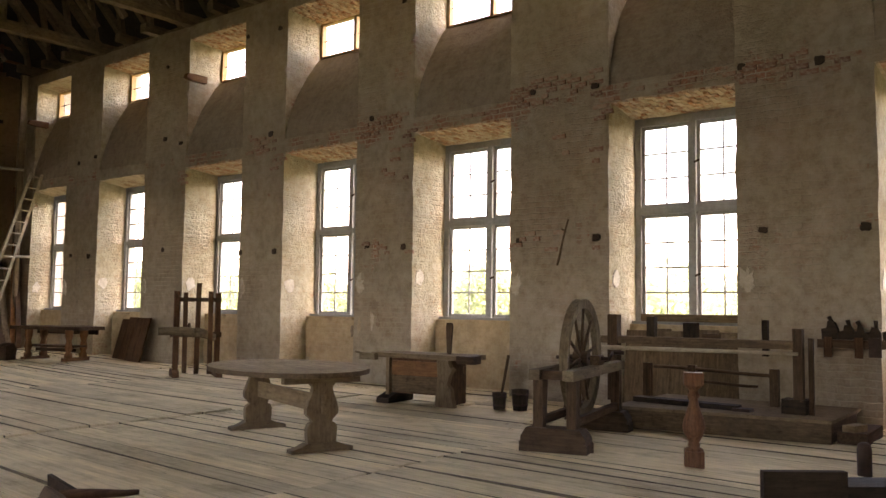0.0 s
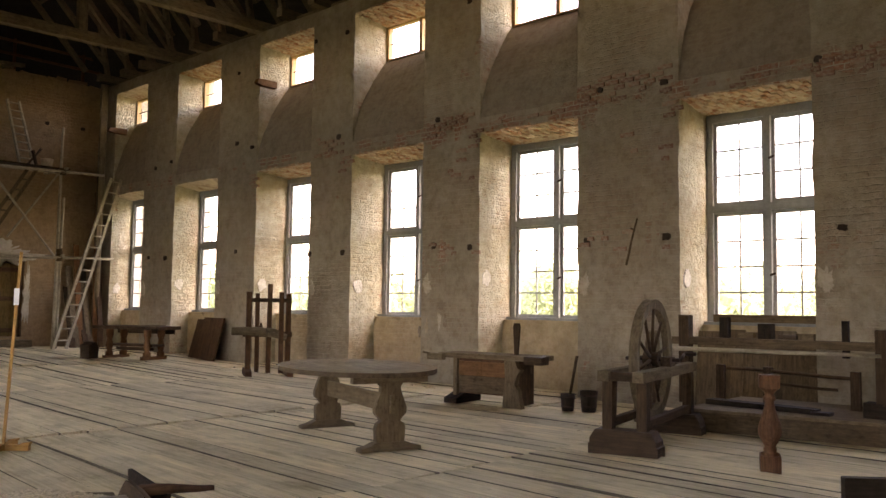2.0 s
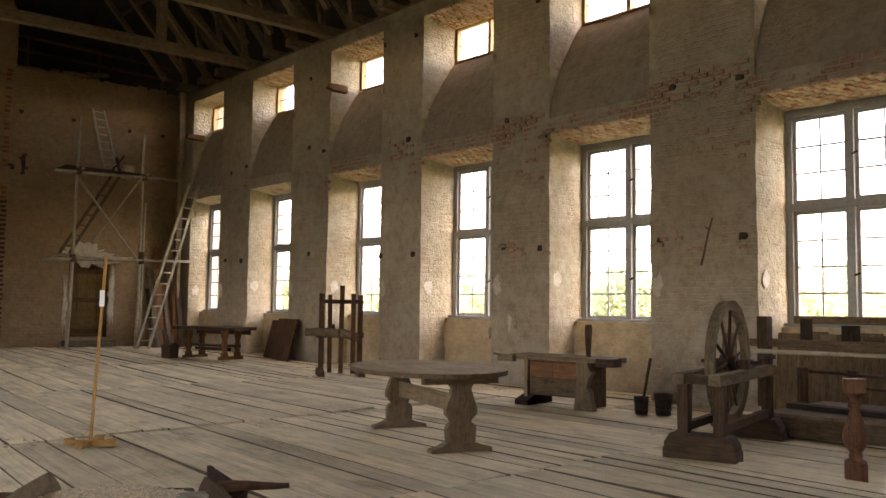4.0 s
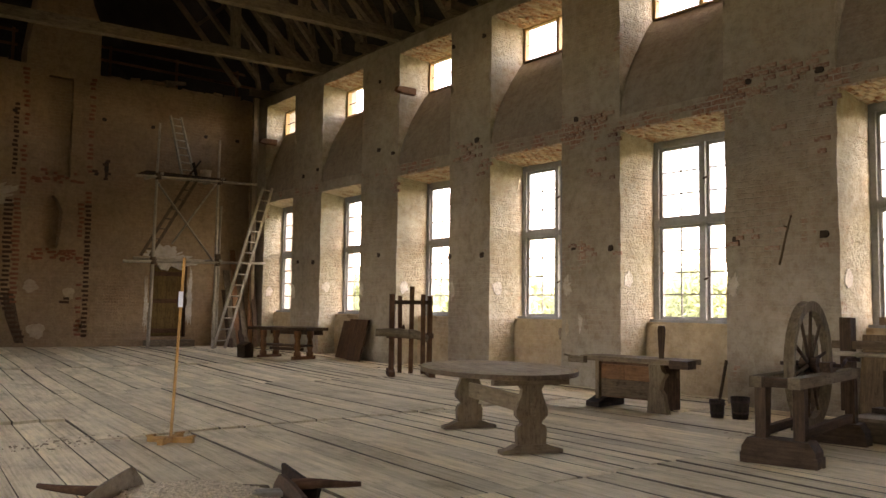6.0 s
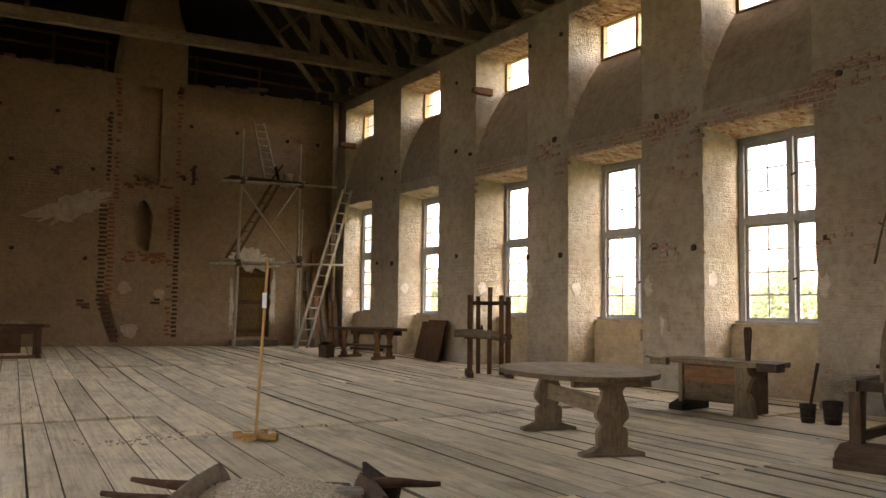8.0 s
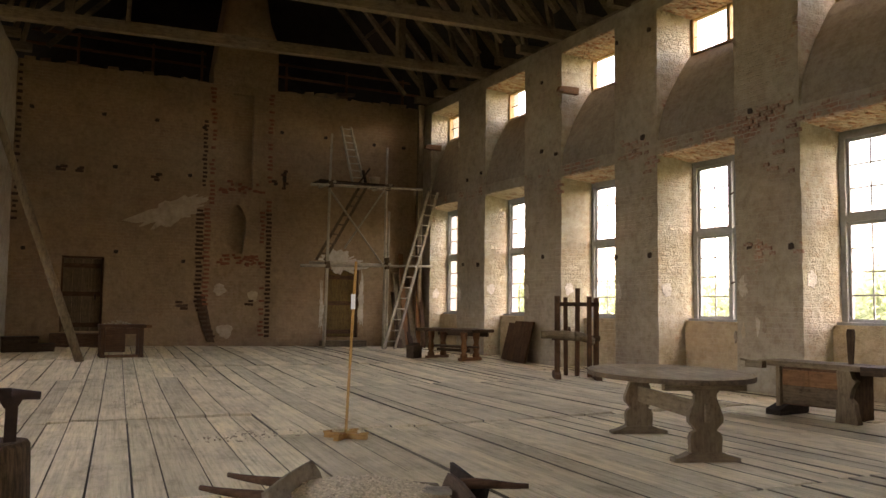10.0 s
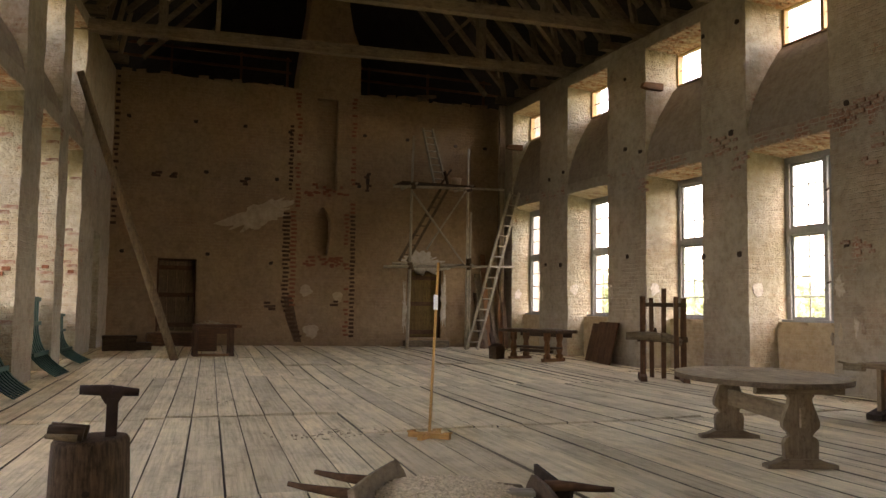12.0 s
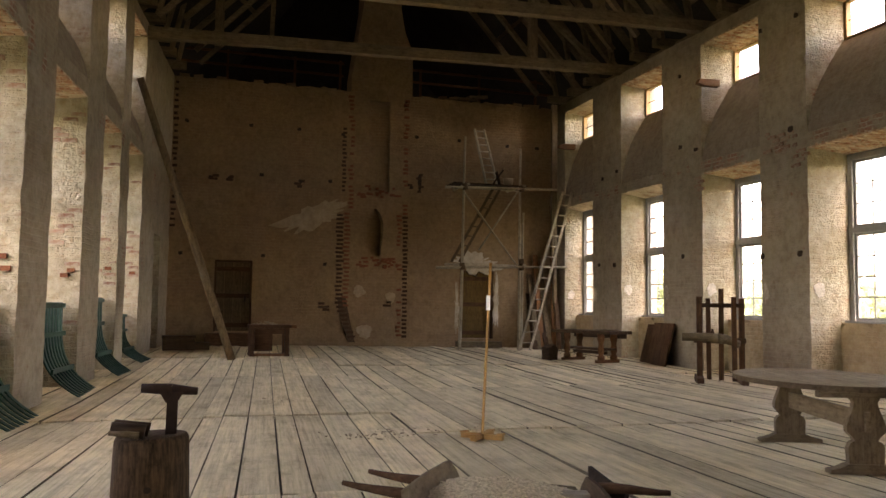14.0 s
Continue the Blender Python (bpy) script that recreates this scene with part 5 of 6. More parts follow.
b = BM(); turned(b, [(0.02, 0), (0.022, 0.08), (0.016, 0.1)], 10, (-0.88, 0.2, 0.52)); part("vice_handle", b, OAK["z"], cb)
b = BM(); prism(b, [(-0.50, 0.0, 0.777), (-0.44, 0.0, 0.777), (-0.415, 0.0, 1.2), (-0.43, 0.0, 1.26), (-0.52, 0.0, 1.26), (-0.535, 0.0, 1.2)], (0, 0.02, 0), (0, 0.06, 0))
one("wooden_paddle", b, OAK["z"], "brown wooden bat standing upright on the workbench", "bat", m=face_to(9.36, 7.41, -0.10, 0.995) @ Matrix.Diagonal((0.85, 1, 0.93, 1)), bevel=0.008)

# ---- press frame with uprights ----
pf = thing("press_frame", face_to(9.68, 13.27, 0.86, -0.5), "reddish brown wooden frame with posts and a knotty log", "frame")
for x, y, h, w in ((-0.42, -0.16, 1.62, 0.10), (-0.22, 0.22, 1.60, 0.08), (0.20, -0.2, 1.62, 0.085), (0.38, 0.20, 1.60, 0.10), (-0.02, -0.02, 1.78, 0.085)):
    b = BM(); stick(b, (x, y, 0.05), (x + random.uniform(-0.01, 0.01), y, h), w, w); part("upright", b, PRESSWOOD["z"], pf, bevel=0.014)
for x in (-0.42, 0.36):
    b = BM(); prism(b, [(x, -0.42, 0), (x, -0.40, 0.10), (x, -0.2, 0.14), (x, 0.3, 0.14), (x, 0.42, 0.08), (x, 0.42, 0)], (-0.06, 0, 0), (0.06, 0, 0)); part("foot", b, PRESSWOOD["y"], pf, bevel=0.012)
b = BM(); rod(b, (-0.74, -0.2, 0.86), (-0.1, -0.2, 0.84), 0.075, 0.095, 9, 0.02); rod(b, (-0.1, -0.2, 0.84), (0.3, -0.14, 0.74), 0.1, 0.07, 9, 0.02); part("bench_beam", b, GREYWOOD["x"], pf, "knotty grey log")
b = BM(); box(b, -0.5, 0.45, 0.12, 0.27, 0.74, 0.84); part("bench_beam", b, OAK["x"], pf, bevel=0.015)
b = BM(); box(b, -0.45, 0.40, -0.14, -0.06, 1.42, 1.50); part("cross_bar", b, OAK["x"], pf, bevel=0.01)
b = BM(); rod(b, (-0.18, -0.1, 0.86), (-0.18, -0.1, 1.02), 0.05, 0.02, 10); part("knob", b, OAK["z"], pf)

# ---- dark board leaning by the wall ----
lb = thing("leaning_board", pose(10.62, 17.25, floor_z(10.6, 17.2), 0, 14, -8), "dark wooden panel leaning on the window wall", "board")
for k in range(4):
    b = BM(); box(b, -0.02, 0.02, -0.72 + 0.36 * k + 0.003, -0.72 + 0.36 * (k + 1) - 0.003, 0.0, 1.02 if k < 3 else 0.97); part("plank", b, PRESSWOOD["z"], lb, bevel=0.006)
for z in (0.2, 0.8):
    b = BM(); box(b, 0.022, 0.06, -0.6, 0.6, z, z + 0.09); part("batten", b, OAK["y"], lb, bevel=0.006)

# ---- far trestle table by the window wall ----
ft = thing("trestle_table", face_to(9.42, 18.2, -0.30, 0.954) @ Matrix.Diagonal((0.8, 0.9, 1.0, 1)), "long dark oak trestle table near the corner", "table")
b = BM(); box(b, -1.35, 1.15, -0.42, 0.42, 0.69, 0.765); part("top", b, OAK["x"], ft, bevel=0.012)
for x in (-0.8, 0.65):
    for y in (-0.24, 0.24):
        b = BM(); turned(b, [(0.10, 0.07), (0.10, 0.16), (0.06, 0.19), (0.10, 0.3), (0.065, 0.45), (0.10, 0.55), (0.10, 0.69)], 16, (x, y, 0)); part("leg", b, REDWOOD["z"], ft)
    b = BM(); box(b, x - 0.07, x + 0.07, -0.4, 0.4, 0, 0.075); part("foot", b, REDWOOD["y"], ft, bevel=0.012)
b = BM(); box(b, -0.75, 0.6, -0.05, 0.05, 0.2, 0.27); part("stretcher", b, OAK["x"], ft, bevel=0.01)
b = BM(); box(b, -0.95, 0.78, -0.2, 0.2, 0.30, 0.345); part("shelf", b, OAK["x"], ft, bevel=0.01)
b = BM(); box(b, -1.2, 1.0, -0.36, -0.32, 0.58, 0.688); part("apron", b, OAK["x"], ft, bevel=0.008)
b = BM(); box(b, -0.9, -0.2, -0.3, 0.1, 0.762, 0.785); one("tray", b, GREYWOOD["x"], "shallow grey wooden tray on the trestle table", "tray", m=face_to(9.42, 18.2, -0.30, 0.954) @ Matrix.Diagonal((0.8, 0.9, 1.0, 1)), bevel=0.008)
b = BM(); prism(b, [(-0.14, -0.2, 0), (0.14, -0.2, 0), (0.16, -0.2, 0.3), (0.05, -0.2, 0.42), (-0.16, -0.2, 0.34)], (0, 0, 0), (0, 0.4, 0))
one("wooden_chest", b, OAK["y"], "dark wooden chest beside the trestle table", "chest", m=pose(8.62, 18.7, floor_z(8.62, 18.7), 0, 0, 10) @ Matrix.Diagonal((0.85, 0.8, 0.9, 1)), bevel=0.02)

# ---- scaffold, ladders and boards in the corner ----
SZ = floor_z(8.5, 22.3)
sc = thing("pole_scaffold", Matrix(), "scaffold of lashed round poles around the end wall door", "scaffold")
for x, x2, z in ((7.45, 7.58, 6.35), (9.28, 9.32, 6.1), (9.34, 9.42, 4.2)):
    b = BM(); rod(b, (x, 22.3, SZ - 0.02), (x2, 22.3, z), 0.05, 0.032, 10, 0.015); part("standard", b, POLEWOOD["z"], sc)
for x0, x1, z0, z1, y in ((6.7, 10.8, 2.5, 2.6, 22.22), (6.95, 10.45, 4.82, 4.92, 22.22), (7.3, 9.6, 2.66, 2.66, 23.3), (7.3, 9.6, 5.0, 5.0, 23.3)):
    b = BM(); rod(b, (x0, y, z0), (x1, y, z1), 0.042, 0.035, 10, 0.012); part("ledger", b, POLEWOOD["x"], sc)
for x, z in ((7.5, 2.6), (9.3, 2.62), (7.55, 4.93), (9.3, 4.97)):
    b = BM(); rod(b, (x + 0.08, 22.1, z), (x + 0.08, YE - 0.03, z + 0.02), 0.04, 0.04, 8); part("putlog", b, POLEWOOD["y"], sc)
b = BM(); rod(b, (7.55, 22.38, 4.75), (9.25, 22.38, 2.62), 0.032, 0.028, 8); part("brace", b, POLEWOOD["x"], sc)
b = BM(); rod(b, (8.06, 22.42, 3.05), (9.29, 22.42, 4.85), 0.028, 0.024, 8); part("brace", b, POLEWOOD["x"], sc)
for x, z in ((7.5, 2.55), (9.33, 2.57), (7.56, 4.87), (9.33, 4.9), (9.33, 2.72)):
    b = BM()
    for k in range(4):
        rod(b, (x - 0.07, 22.25 + 0.012 * k, z + 0.025 * k - 0.04), (x + 0.07, 22.24, z + 0.025 * k - 0.03), 0.062, 0.062, 8)
    part("rope_lashing", b, PLATWOOD["x"], sc)
for k in range(3):
    b = BM(); box(b, 7.3, 9.6, 22.45 + 0.28 * k, 22.70 + 0.28 * k, 4.99, 5.025); part("deck_board", b, OAK["x"], sc, bevel=0.005)


def ladder(p, q, width, n, label, across=(1, 0, 0), mat=None):
    mat = mat or POLEWOOD
    ld = thing("ladder", Matrix(), label, "ladder")
    p, q, a = Vector(p), Vector(q), Vector(across).normalized() * (width / 2)
    for s in (-1, 1):
        b = BM(); stick(b, p + a * s, q + a * s * 0.85, 0.05, 0.075); part("stile", b, mat["z"], ld, bevel=0.01)
    for k in range(n):
        f = (k + 0.7) / n
        c = p.lerp(q, f)
        b = BM(); rod(b, c - a * (1 - 0.15 * f), c + a * (1 - 0.15 * f), 0.02, 0.02, 8); part("rung", b, mat["x"], ld)


ladder((9.30, 21.9, SZ), (10.74, 22.08, 4.85), 0.42, 15, "long pale wooden ladder leaning into the corner", (1, 0.3, 0))
ladder((8.52, 22.6, 5.03), (8.40, 23.42, 6.85), 0.36, 8, "short ladder standing on the upper scaffold deck")
ladder((7.45, 22.75, 2.7), (8.75, 22.7, 5.0), 0.3, 8, "dark ladder joining the two scaffold lifts", (0.9, 0.3, 0), PLATWOOD)
b = BM(); turned(b, [(0.13, 0), (0.16, 0.2), (0.145, 0.2), (0.115, 0.02), (0.01, 0.02)], 18, (9.02, 22.55, 5.027))
one("mortar_tub", b, PATCH, "pale mortar tub on the scaffold deck", "tub")
b = BM(); stick(b, (8.55, 22.6, 5.03), (8.9, 22.65, 5.5), 0.05, 0.04); stick(b, (8.72, 22.5, 5.03), (8.62, 22.5, 5.4), 0.16, 0.03)
one("hand_float", b, OAK["x"], "dark wooden tools propped on the scaffold deck", "tool", bevel=0.006)
random.seed(21)
for k in range(7):
    x = 9.95 + 0.13 * k
    y0 = 22.85 + 0.05 * (k % 3)
    h = random.uniform(1.5, 3.4) if k < 5 else 4.6
    b = BM(); stick(b, (x, y0 - 0.25, floor_z(x, y0)), (x + random.uniform(0.0, 0.22) if k < 5 else 10.88, YE - 0.06 - 0.03 * (k % 2), h), random.uniform(0.12, 0.2), 0.03, (0, 1, 0))
    one("leaning_plank", b, (OAK, GREYWOOD, REDWOOD)[k % 3]["z"], "rough plank leaning in the corner behind the ladder", "plank", group="planks in the corner", bevel=0.005)
b = BM(); rod(b, (10.72, 22.98, floor_z(10.7, 23) - 0.01), (10.78, 22.95, 7.7), 0.075, 0.06, 10, 0.03)
one("corner_post", b, ROOFWOOD["z"], "tall rough round post in the corner", "post")
b = BM(); box(b, 10.62, 10.78, 22.9, 23.02, 3.0, 7.7)
one("corner_board", b, ROOFWOOD["z"], "tall grey-brown board standing in the corner", "board", bevel=0.01)
for y, z in ((22.62, 6.32), (15.45, 6.45)):
    b = BM(); prism(b, [(10.70, y - 0.05, z - 0.02), (10.74, y - 0.06, z + 0.075), (10.92, y - 0.06, z + 0.095), (11.25, y - 0.06, z + 0.10), (11.25, y - 0.05, z - 0.06), (10.86, y - 0.05, z - 0.055)], (0, 0, 0), (0, 0.13, 0))
    one("putlog_stub", b, REDWOOD["x"], "short split timber stub jutting from the masonry", "stub", bevel=0.015)
b = BM(); rod(b, (0.95, 18.7, floor_z(0.95, 18.7)), (left_x(18.0) + 0.09, 18.0, 6.1), 0.125, 0.10, 4, 0.02)
one("leaning_beam", b, TABLEWOOD["z"], "long squared beam leaning against the side wall", "beam")

# ---- small bench and chest near the end wall ----
sb = thing("joiners_table", pose(1.86, 19.75, floor_z(1.86, 19.75)), "small brown joiner's table with shavings on top", "table")
b = BM(); box(b, -0.5, 0.48, -0.3, 0.3, 0.66, 0.73); part("top", b, PRESSWOOD["x"], sb, bevel=0.01)
b = BM(); box(b, 0.482, 0.62, -0.1, 0.0, 0.65, 0.72); part("vice", b, REDWOOD["x"], sb, bevel=0.01)
for x in (-0.42, 0.38):
    for y in (-0.24, 0.24):
        b = BM(); box(b, x - 0.05, x + 0.05, y - 0.05, y + 0.05, 0.06, 0.66); part("leg", b, PRESSWOOD["z"], sb, bevel=0.008)
    b = BM(); box(b, x - 0.06, x + 0.06, -0.32, 0.32, 0, 0.06); part("foot", b, PRESSWOOD["y"], sb, bevel=0.008)
b = BM(); box(b, -0.36, 0.32, -0.285, -0.245, 0.0, 0.07); part("stretcher", b, REDWOOD["x"], sb, bevel=0.006)
b = BM(); box(b, -0.36, 0.32, -0.28, -0.24, 0.52, 0.655); part("apron", b, PRESSWOOD["x"], sb, bevel=0.006)
b = BM(); box(b, -0.36, 0.05, -0.22, 0.18, 0.12, 0.56); part("box", b, PRESSWOOD["x"], sb, bevel=0.008)
b = BM()
random.seed(31)
for k in range(40):
    a, r = random.uniform(0, 6.28), random.random() ** 0.6
    rod(b, (-0.1 + 0.32 * r * math.cos(a), 0.15 * r * math.sin(a), 0.735 + 0.06 * (1 - r)), (-0.1 + 0.32 * r * math.cos(a) + random.uniform(-0.06, 0.06), 0.15 * r * math.sin(a) + random.uniform(-0.05, 0.05), 0.75 + 0.07 * (1 - r)), 0.012, 0.008, 5)
one("wood_shavings", b, POLEWOOD["x"], "heap of yellow wood shavings on the small table", "shavings", m=pose(1.86, 19.75, floor_z(1.86, 19.75)), kind="stuff")
for x, y, w, d, h in ((-0.2, 21.3, 0.75, 0.4, 0.36), (0.32, 21.6, 0.4, 0.5, 0.18)):
    ch = thing("low_chest", pose(x, y, floor_z(x, y), 0, 0, 4), "low dark wooden chest near the corner", "chest")
    b = BM(); box(b, -w / 2, w / 2, -d / 2, d / 2, 0, h * 0.8); part("body", b, OAK["x"], ch, bevel=0.01)
    b = BM(); box(b, -w / 2 - 0.015, w / 2 + 0.015, -d / 2 - 0.015, d / 2 + 0.015, h * 0.8 + 0.003, h); part("lid", b, OAK["x"], ch, bevel=0.01)

# ---- green slatted bench backs stored in the side wall's recesses ----
def green_bench(u, n_slats, tall):
    c = on_west(u, 0.24, 0)
    g = thing("green_slat_bench", Matrix.Translation((c.x, c.y, floor_z(c.x, c.y))) @ pose(0, 0, 0, 0, 0, math.degrees(math.atan2(D_L.y, D_L.x))) @ Matrix.Diagonal((1, 1, tall, 1)), "green painted curved slat bench stored upright in the recess", "bench", "green benches")
    for k in range(n_slats):
        x = -0.55 + 1.1 * k / (n_slats - 1)
        b = BM()
        prev = None
        for i in range(13):
            f = (i / 12) ** 1.3
            y, z = -0.58 * (1 - f) ** 4.2, 1.36 * f
            row = [b.verts.new((x + s * 0.042, y + e * 0.014, z)) for s, e in ((-1, -1), (1, -1), (1, 1), (-1, 1))]
            if prev:
                for j in range(4):
                    b.faces.new((prev[j], prev[(j + 1) % 4], row[(j + 1) % 4], row[j]))
            else:
                b.faces.new(row[::-1])
            prev = row
        b.faces.new(prev)
        part("slat", b, GREENPAINT, g)
    for z, y in ((1.31, -0.0), (0.88, -0.02), (0.36, -0.17)):
        b = BM(); box(b, -0.6, 0.6, y - 0.05, y - 0.016, z - 0.035, z + 0.035); part("rail", b, GREENPAINT, g, bevel=0.006)


for u, tall in ((10.47, 1.0), (13.5, 1.0), (16.25, 1.02), (18.55, 0.72)):
    green_bench(u, 8, tall)
# bare bricks sticking out of the side wall's reveals
random.seed(17)
for u, z, n in ((11.10, 1.95, 0.15), (11.10, 2.05, 0.5), (14.15, 1.9, 0.1), (14.15, 2.1, 0.55), (16.91, 2.05, 0.12), (19.26, 2.05, 0.1), (11.10, 1.8, 0.1), (14.15, 1.82, 0.2)):
    p = on_west(u, n, z)
    b = BM(); box(b, -0.10, 0.02, -0.045, 0.04, -0.035, 0.03)
    ob = part("brick", b, BRICK, west, bevel=0.006)
    ob.matrix_basis = Matrix.Translation(p) @ pose(0, 0, 0, 0, 0, -6.5)


# ---- bare bricks of the window wall ----
random.seed(41)
for a, b_ in EAST_BAYS[1:6]:
    dep = DEPTHS.get(a, 0.93)
    bm = BM()
    k = 0
    u = a + 0.01
    while u < b_ - 0.08:
        n = 0.01 - (0.13 if k % 2 else 0.0)
        while n < dep + 0.02:
            n0, n1 = max(n, 0.004), min(n + 0.25, dep + 0.02)
            if n1 - n0 > 0.05:
                z = 4.46 - 0.10 * ((n0 + n1) / 2) / 1.1 + random.uniform(-0.006, 0.012)
                p = on_east(u, n0, z)
                box(bm, p.x, p.x + (n1 - n0) - 0.012, u, u + 0.068, z - 0.022, z + 0.03)
            n += 0.262
        u += 0.082
        k += 1
    ob = part("soffit_bricks", bm, BAREBRICK, east, "bare brick arch courses with leftovers of whitewash")
    tagged(ob, kind="stuff")

b0 = BM(); box(b0, -0.03, 0.012, -0.115, 0.115, -0.031, 0.031)
m, t, bs = nodes_of("dull bare brick")
info = t.nodes.new("ShaderNodeObjectInfo")
nn = noise_at(t, coords(t), 16.0, 6.0, 0.7)
cc = ramp(t, info.outputs["Random"], (0.0, (0.15, 0.06, 0.036)), (0.5, (0.26, 0.115, 0.068)), (1.0, (0.36, 0.22, 0.145)))
t.links.new(mixc(t, ramp(t, nn, (0.4, (0, 0, 0)), (0.65, (0.85, 0.85, 0.85))), cc, (0.40, 0.34, 0.26)), bs.inputs["Base Color"])
bs.inputs["Roughness"].default_value = 0.95
bumped(t, bs, nn, 0.5, 0.01)
FACEBRICK = mesh_of("brick", b0, m, bevel=0.008)


def brick_patch(u0, u1, z0, z1, density, seed):
    """Courses of bare brick showing where the plaster has fallen off."""
    random.seed(seed)
    row = 0
    z = z0
    while z < z1:
        u = u0 + (0.12 if row % 2 else 0)
        while u < u1:
            edge = min(u - u0, u1 - u) / (u1 - u0) + min(z - z0, z1 - z) / (z1 - z0)
            if random.random() < 1.5 * density * (0.5 + edge):
                ob = new("brick", FACEBRICK)
                ob.parent = east
                q = rough(on_east(u, 0, z))
                ob.matrix_basis = Matrix.Translation((q.x + random.uniform(-0.002, 0.012), u, z)) @ pose(0, 0, 0, random.uniform(-2, 2), 0, random.uniform(-2, 2)) @ Matrix.Diagonal((1, random.choice((1, 1, 0.5, 0.8)), 1, 1))
            u += 0.255
        z += 0.086
        row += 1


for k, (u0, u1, z0, z1, d) in enumerate(((5.5, 7.0, 4.62, 5.0, 0.42), (9.15, 10.35, 4.55, 4.95, 0.4), (12.45, 13.6, 4.55, 4.9, 0.3), (2.0, 3.4, 4.45, 4.75, 0.3), (3.4, 5.3, 4.5, 4.66, 0.3), (7.0, 9.0, 4.5, 4.66, 0.3), (5.5, 6.9, 2.3, 2.62, 0.2), (9.1, 10.3, 2.35, 2.6, 0.22), (9.06, 9.3, 4.15, 4.5, 0.6), (5.32, 5.55, 4.15, 4.5, 0.6), (12.42, 12.7, 4.15, 4.5, 0.6), (15.7, 15.95, 4.1, 4.45, 0.6), (5.5, 6.6, 3.6, 4.1, 0.1), (9.2, 10.2, 3.5, 4.2, 0.12))):
    brick_patch(u0, u1, z0, z1, d, 60 + k)


def course_brick(bm, place, u0, u1, n0, n1, z0, z1):
    v = [bm.verts.new(place(u, n, z)) for u in (u0, u1) for n in (n0, n1) for z in (z0, z1)]
    for f in ((0, 1, 3, 2), (4, 6, 7, 5), (0, 4, 5, 1), (2, 3, 7, 6), (0, 2, 6, 4), (1, 5, 7, 3)):
        bm.faces.new([v[i] for i in f])


def soffit_course(wall, place, a, b_, dep, head):
    bm = BM()
    u, k = a + 0.01, 0
    while u < b_ - 0.08:
        n = 0.01 - (0.13 if k % 2 else 0.0)
        while n < dep + 0.02:
            n0, n1 = max(n, 0.004), min(n + 0.25, dep + 0.02)
            if n1 - n0 > 0.05 and random.random() < 0.93:
                z = head - 0.09 * ((n0 + n1) / 2) / 1.1 + random.uniform(-0.008, 0.014)
                course_brick(bm, place, u, u + 0.066, n0, n1 - 0.013, z - 0.02, z + 0.03)
            n += 0.262
        u += 0.082
        k += 1
    tagged(part("soffit_bricks", bm, BAREBRICK, wall, "bare brick arch courses with leftovers of whitewash"), kind="stuff")


random.seed(43)
for a, b_ in WEST_BAYS[3:7]:
    soffit_course(west, on_west, a, b_, 0.93, 4.71)
    soffit_course(west, on_west, a, b_, 0.93, 7.42)
for a, b_ in EAST_BAYS[3:7]:
    soffit_course(east, on_east, a, b_, DEPTHS.get(a, 0.93), 7.42)
# broken brickwork along the side wall's pier edges and in its reveals
b0 = BM(); box(b0, -0.115, 0.115, -0.035, 0.012, -0.031, 0.031)
EDGEBRICK = mesh_of("brick", b0, m, bevel=0.008)
for a, b_ in WEST_BAYS[3:7]:
    for lo, hi, far, dens in ((2.0, 3.1, 0.5, 0.34), (3.9, 4.45, 0.9, 0.3), (0.9, 2.0, 0.9, 0.07)):
        z, row = lo, 0
        while z < hi:
            n = 0.13 + (0.12 if row % 2 else 0)
            while n < far:
                if random.random() < dens * (1.3 - n / far):
                    ob = new("brick", EDGEBRICK)
                    ob.parent = west
                    ob.matrix_basis = Matrix.Translation(on_west(b_ - 0.004 + random.uniform(-0.004, 0.014), n, z)) @ pose(0, 0, 0, random.uniform(-2, 2), random.uniform(-3, 3), math.degrees(math.atan2(N_L.y, N_L.x)))
                n += 0.25
            z += 0.086
            row += 1

# pale repairs on the jambs and pier edges of the window wall
for k, (a, b_) in enumerate(EAST_BAYS[1:]):
    jamb = lambda u, n, z, edge=b_: on_east(edge + n, u, z)
    blotch("plaster_patch", 0.22, 1.78 + 0.06 * (k % 3), 0.15, 0.17, 70 + k, PALE, east, jamb, lift=0.002)
    blotch("plaster_patch", a - 0.12, 1.74 + 0.05 * (k % 2), 0.11, 0.20, 90 + k, LIMEPATCH, east, on_east, lift=-0.003, jag=0.6)

# ---- floor boards, last ----
floor = thing("floor", Matrix(), "wide bleached and gapped wooden floor boards", "floor", "", "structure")
bm = BM()
box(bm, -5.0, XG + 0.3, SOUTH - 0.3, YE + 0.3, -0.30, -0.07)
part("subfloor", bm, GAP, floor)
FLOORWOOD = board_material()
random.seed(11)
ROWS_A = [SOUTH, 0.6, 4.68, 8.85, 13.3, 17.4, YE + 0.2]
ROWS_B = [SOUTH, 1.4, 6.2, 10.55, 15.4, 19.3, YE + 0.2]
ROWS_C = [SOUTH, -1.2, 2.6, 6.9, 11.3, 15.2, 19.4, YE + 0.2]
REF = 9.0
x = left_x(REF) - 1.3
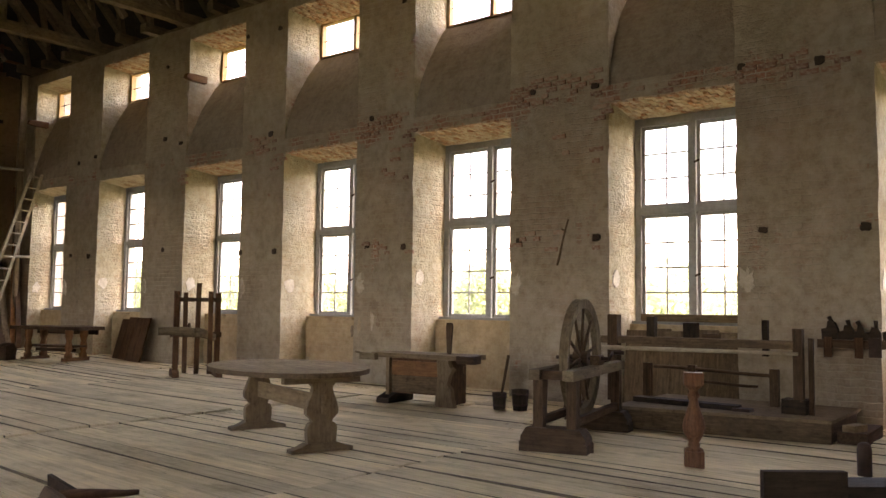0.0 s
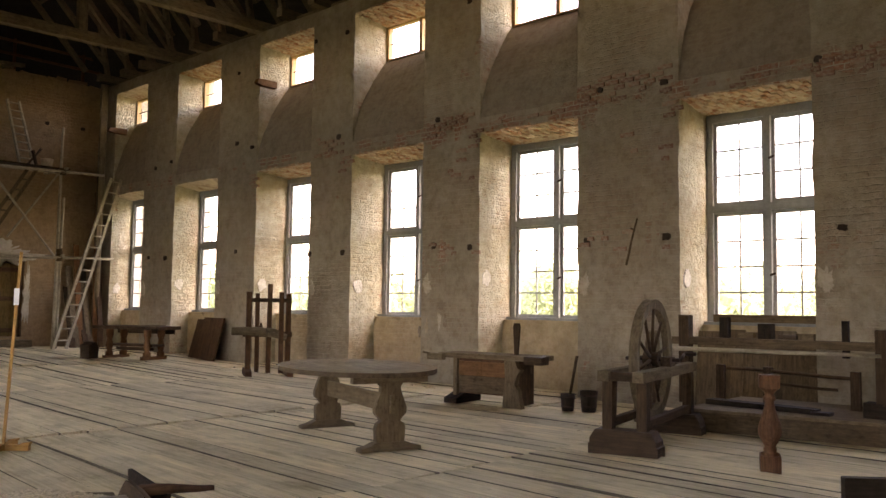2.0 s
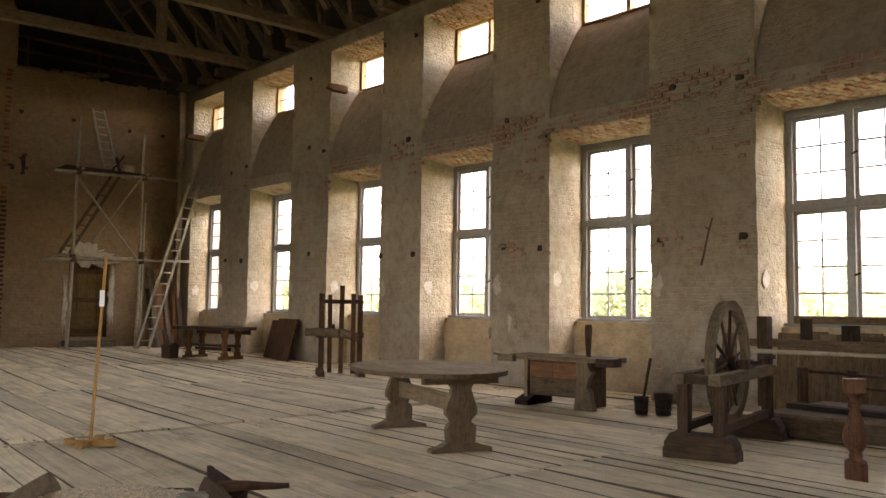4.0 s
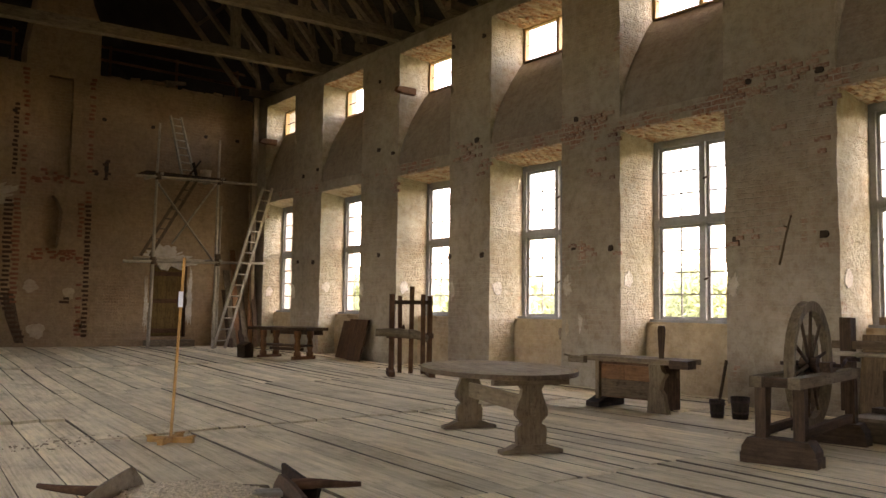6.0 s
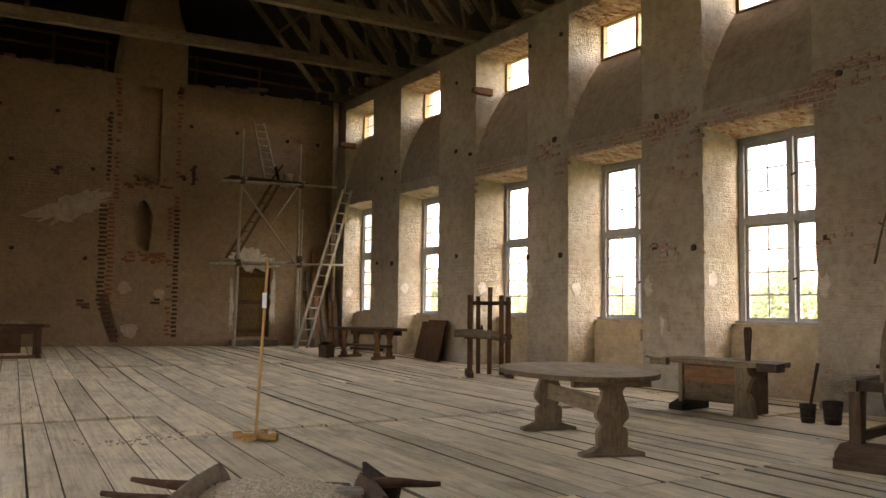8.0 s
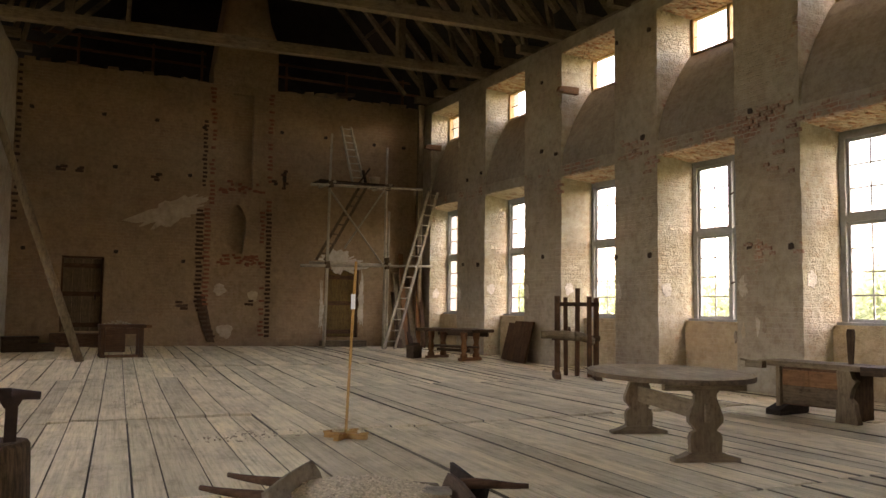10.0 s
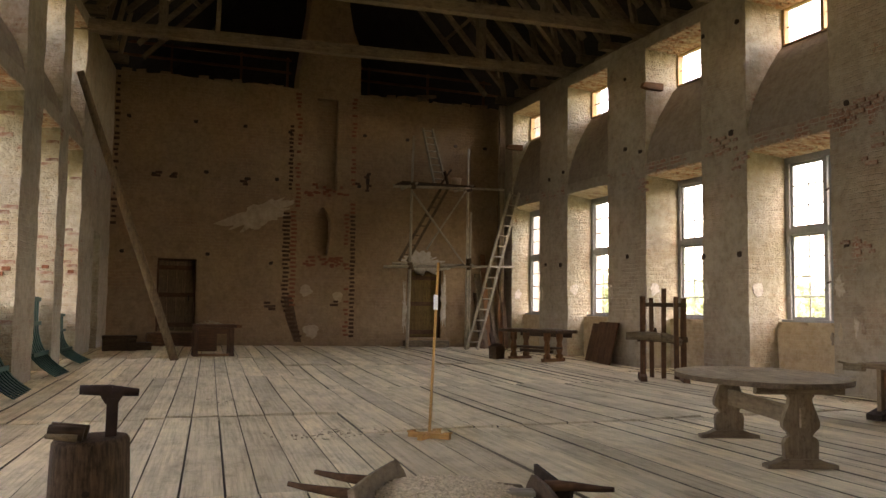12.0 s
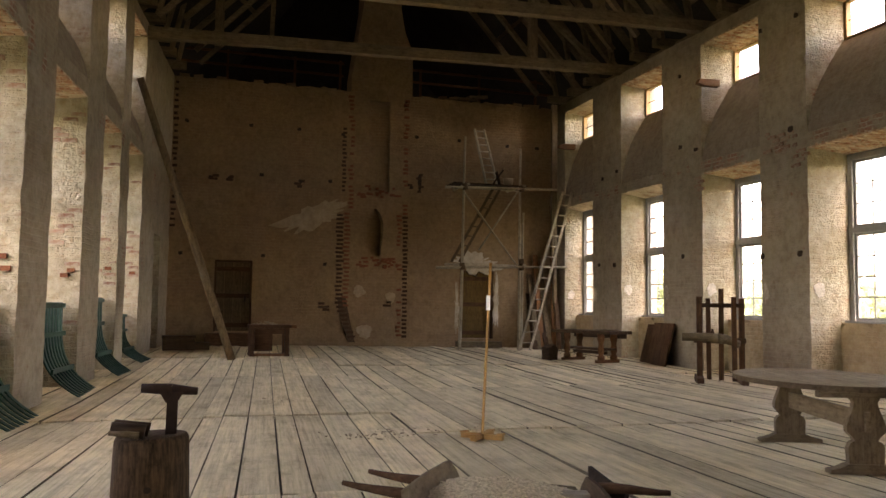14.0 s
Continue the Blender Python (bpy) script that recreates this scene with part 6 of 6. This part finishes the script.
while x < XG - 0.1:
    w = random.uniform(0.22, 0.38)
    w = min(w, XG - 0.1 - x)
    rows = ROWS_B if x < 2.4 else (ROWS_A if x < 9.3 else ROWS_C)
    jog = random.uniform(-0.12, 0.12)
    for ya, yb in zip(rows, rows[1:]):
        ja = 0.0 if ya == SOUTH else random.choice((-0.03, 0.0, 0.0, 0.02, 0.07))
        gap = 0.002 + random.random() ** 2.5 * 0.010
        lift, tilt = random.uniform(-0.011, 0.007) + (0.008 if rows.index(ya) % 2 else -0.008), random.uniform(-0.006, 0.006)
        seg = max(1, round((yb - ya) / 1.6))
        b = BM()
        prev = None
        for k in range(seg + 1):
            y = ya + ja + (yb - ya - 0.026 - ja) * k / seg
            fan = lambda q: q + SKEW * (y - REF) * max(0.0, min(1.0, (XF - q) / (XF - left_x(REF))))
            xa, xb = fan(x) + gap, fan(x + w) - 0.003
            z0, z1 = floor_z(xa, y) + lift + tilt, floor_z(xb, y) + lift - tilt
            bow = 0.004 * math.sin(k * 2.1 + x * 5)
            c = 0.003
            row = [b.verts.new(q) for q in ((xa, y, z0 - 0.06), (xa, y, z0 - 0.012), (xa + c, y, z0 + bow), (xb - c, y, z1 + bow), (xb, y, z1 - 0.012), (xb, y, z1 - 0.06))]
            if prev:
                for i in range(5):
                    b.faces.new((prev[i], prev[i + 1], row[i + 1], row[i])).material_index = 0 if i == 2 else 1
            else:
                b.faces.new(row)
            prev = row
        b.faces.new(prev[::-1])
        ob = part("floor_board", b, FLOORWOOD, floor)
        ob.data.materials.append(FLOORSEAM)
    x += w

# crumbs of plaster and splinters lying about on the boards
random.seed(91)
b = BM()
for cx, cy, rx, ry, n in ((2.1, 8.75, 0.7, 0.3, 60), (3.4, 9.0, 1.0, 0.12, 20), (1.5, 12.2, 0.5, 0.5, 26), (5.2, 22.9, 4.2, 0.5, 90), (6.5, 21.6, 2.0, 0.5, 50), (10.5, 9.6, 0.3, 1.0, 40), (8.4, 5.2, 0.5, 0.3, 18), (7.4, 16.5, 2.0, 1.5, 40), (9.9, 5.4, 0.4, 0.5, 16)):
    for k in range(n):
        x, y = cx + random.gauss(0, 0.5) * rx, cy + random.gauss(0, 0.5) * ry
        y = min(y, YE - 0.08)
        r, z, a = random.uniform(0.004, 0.016), floor_z(x, y), random.uniform(0, 6.28)
        d = Vector((math.cos(a), math.sin(a), 0)) * r * random.choice((1, 1, 1, 2.5))
        stick(b, Vector((x, y, z + r * 0.3)) - d, Vector((x, y, z + r * 0.3)) + d, r * 0.9, r * 0.8)
one("floor_debris", b, plain("mortar crumbs", (0.42, 0.31, 0.19), 0.95, vary=0.5, scale=9), "crumbs of mortar and wood splinters scattered on the boards", "debris", kind="stuff")
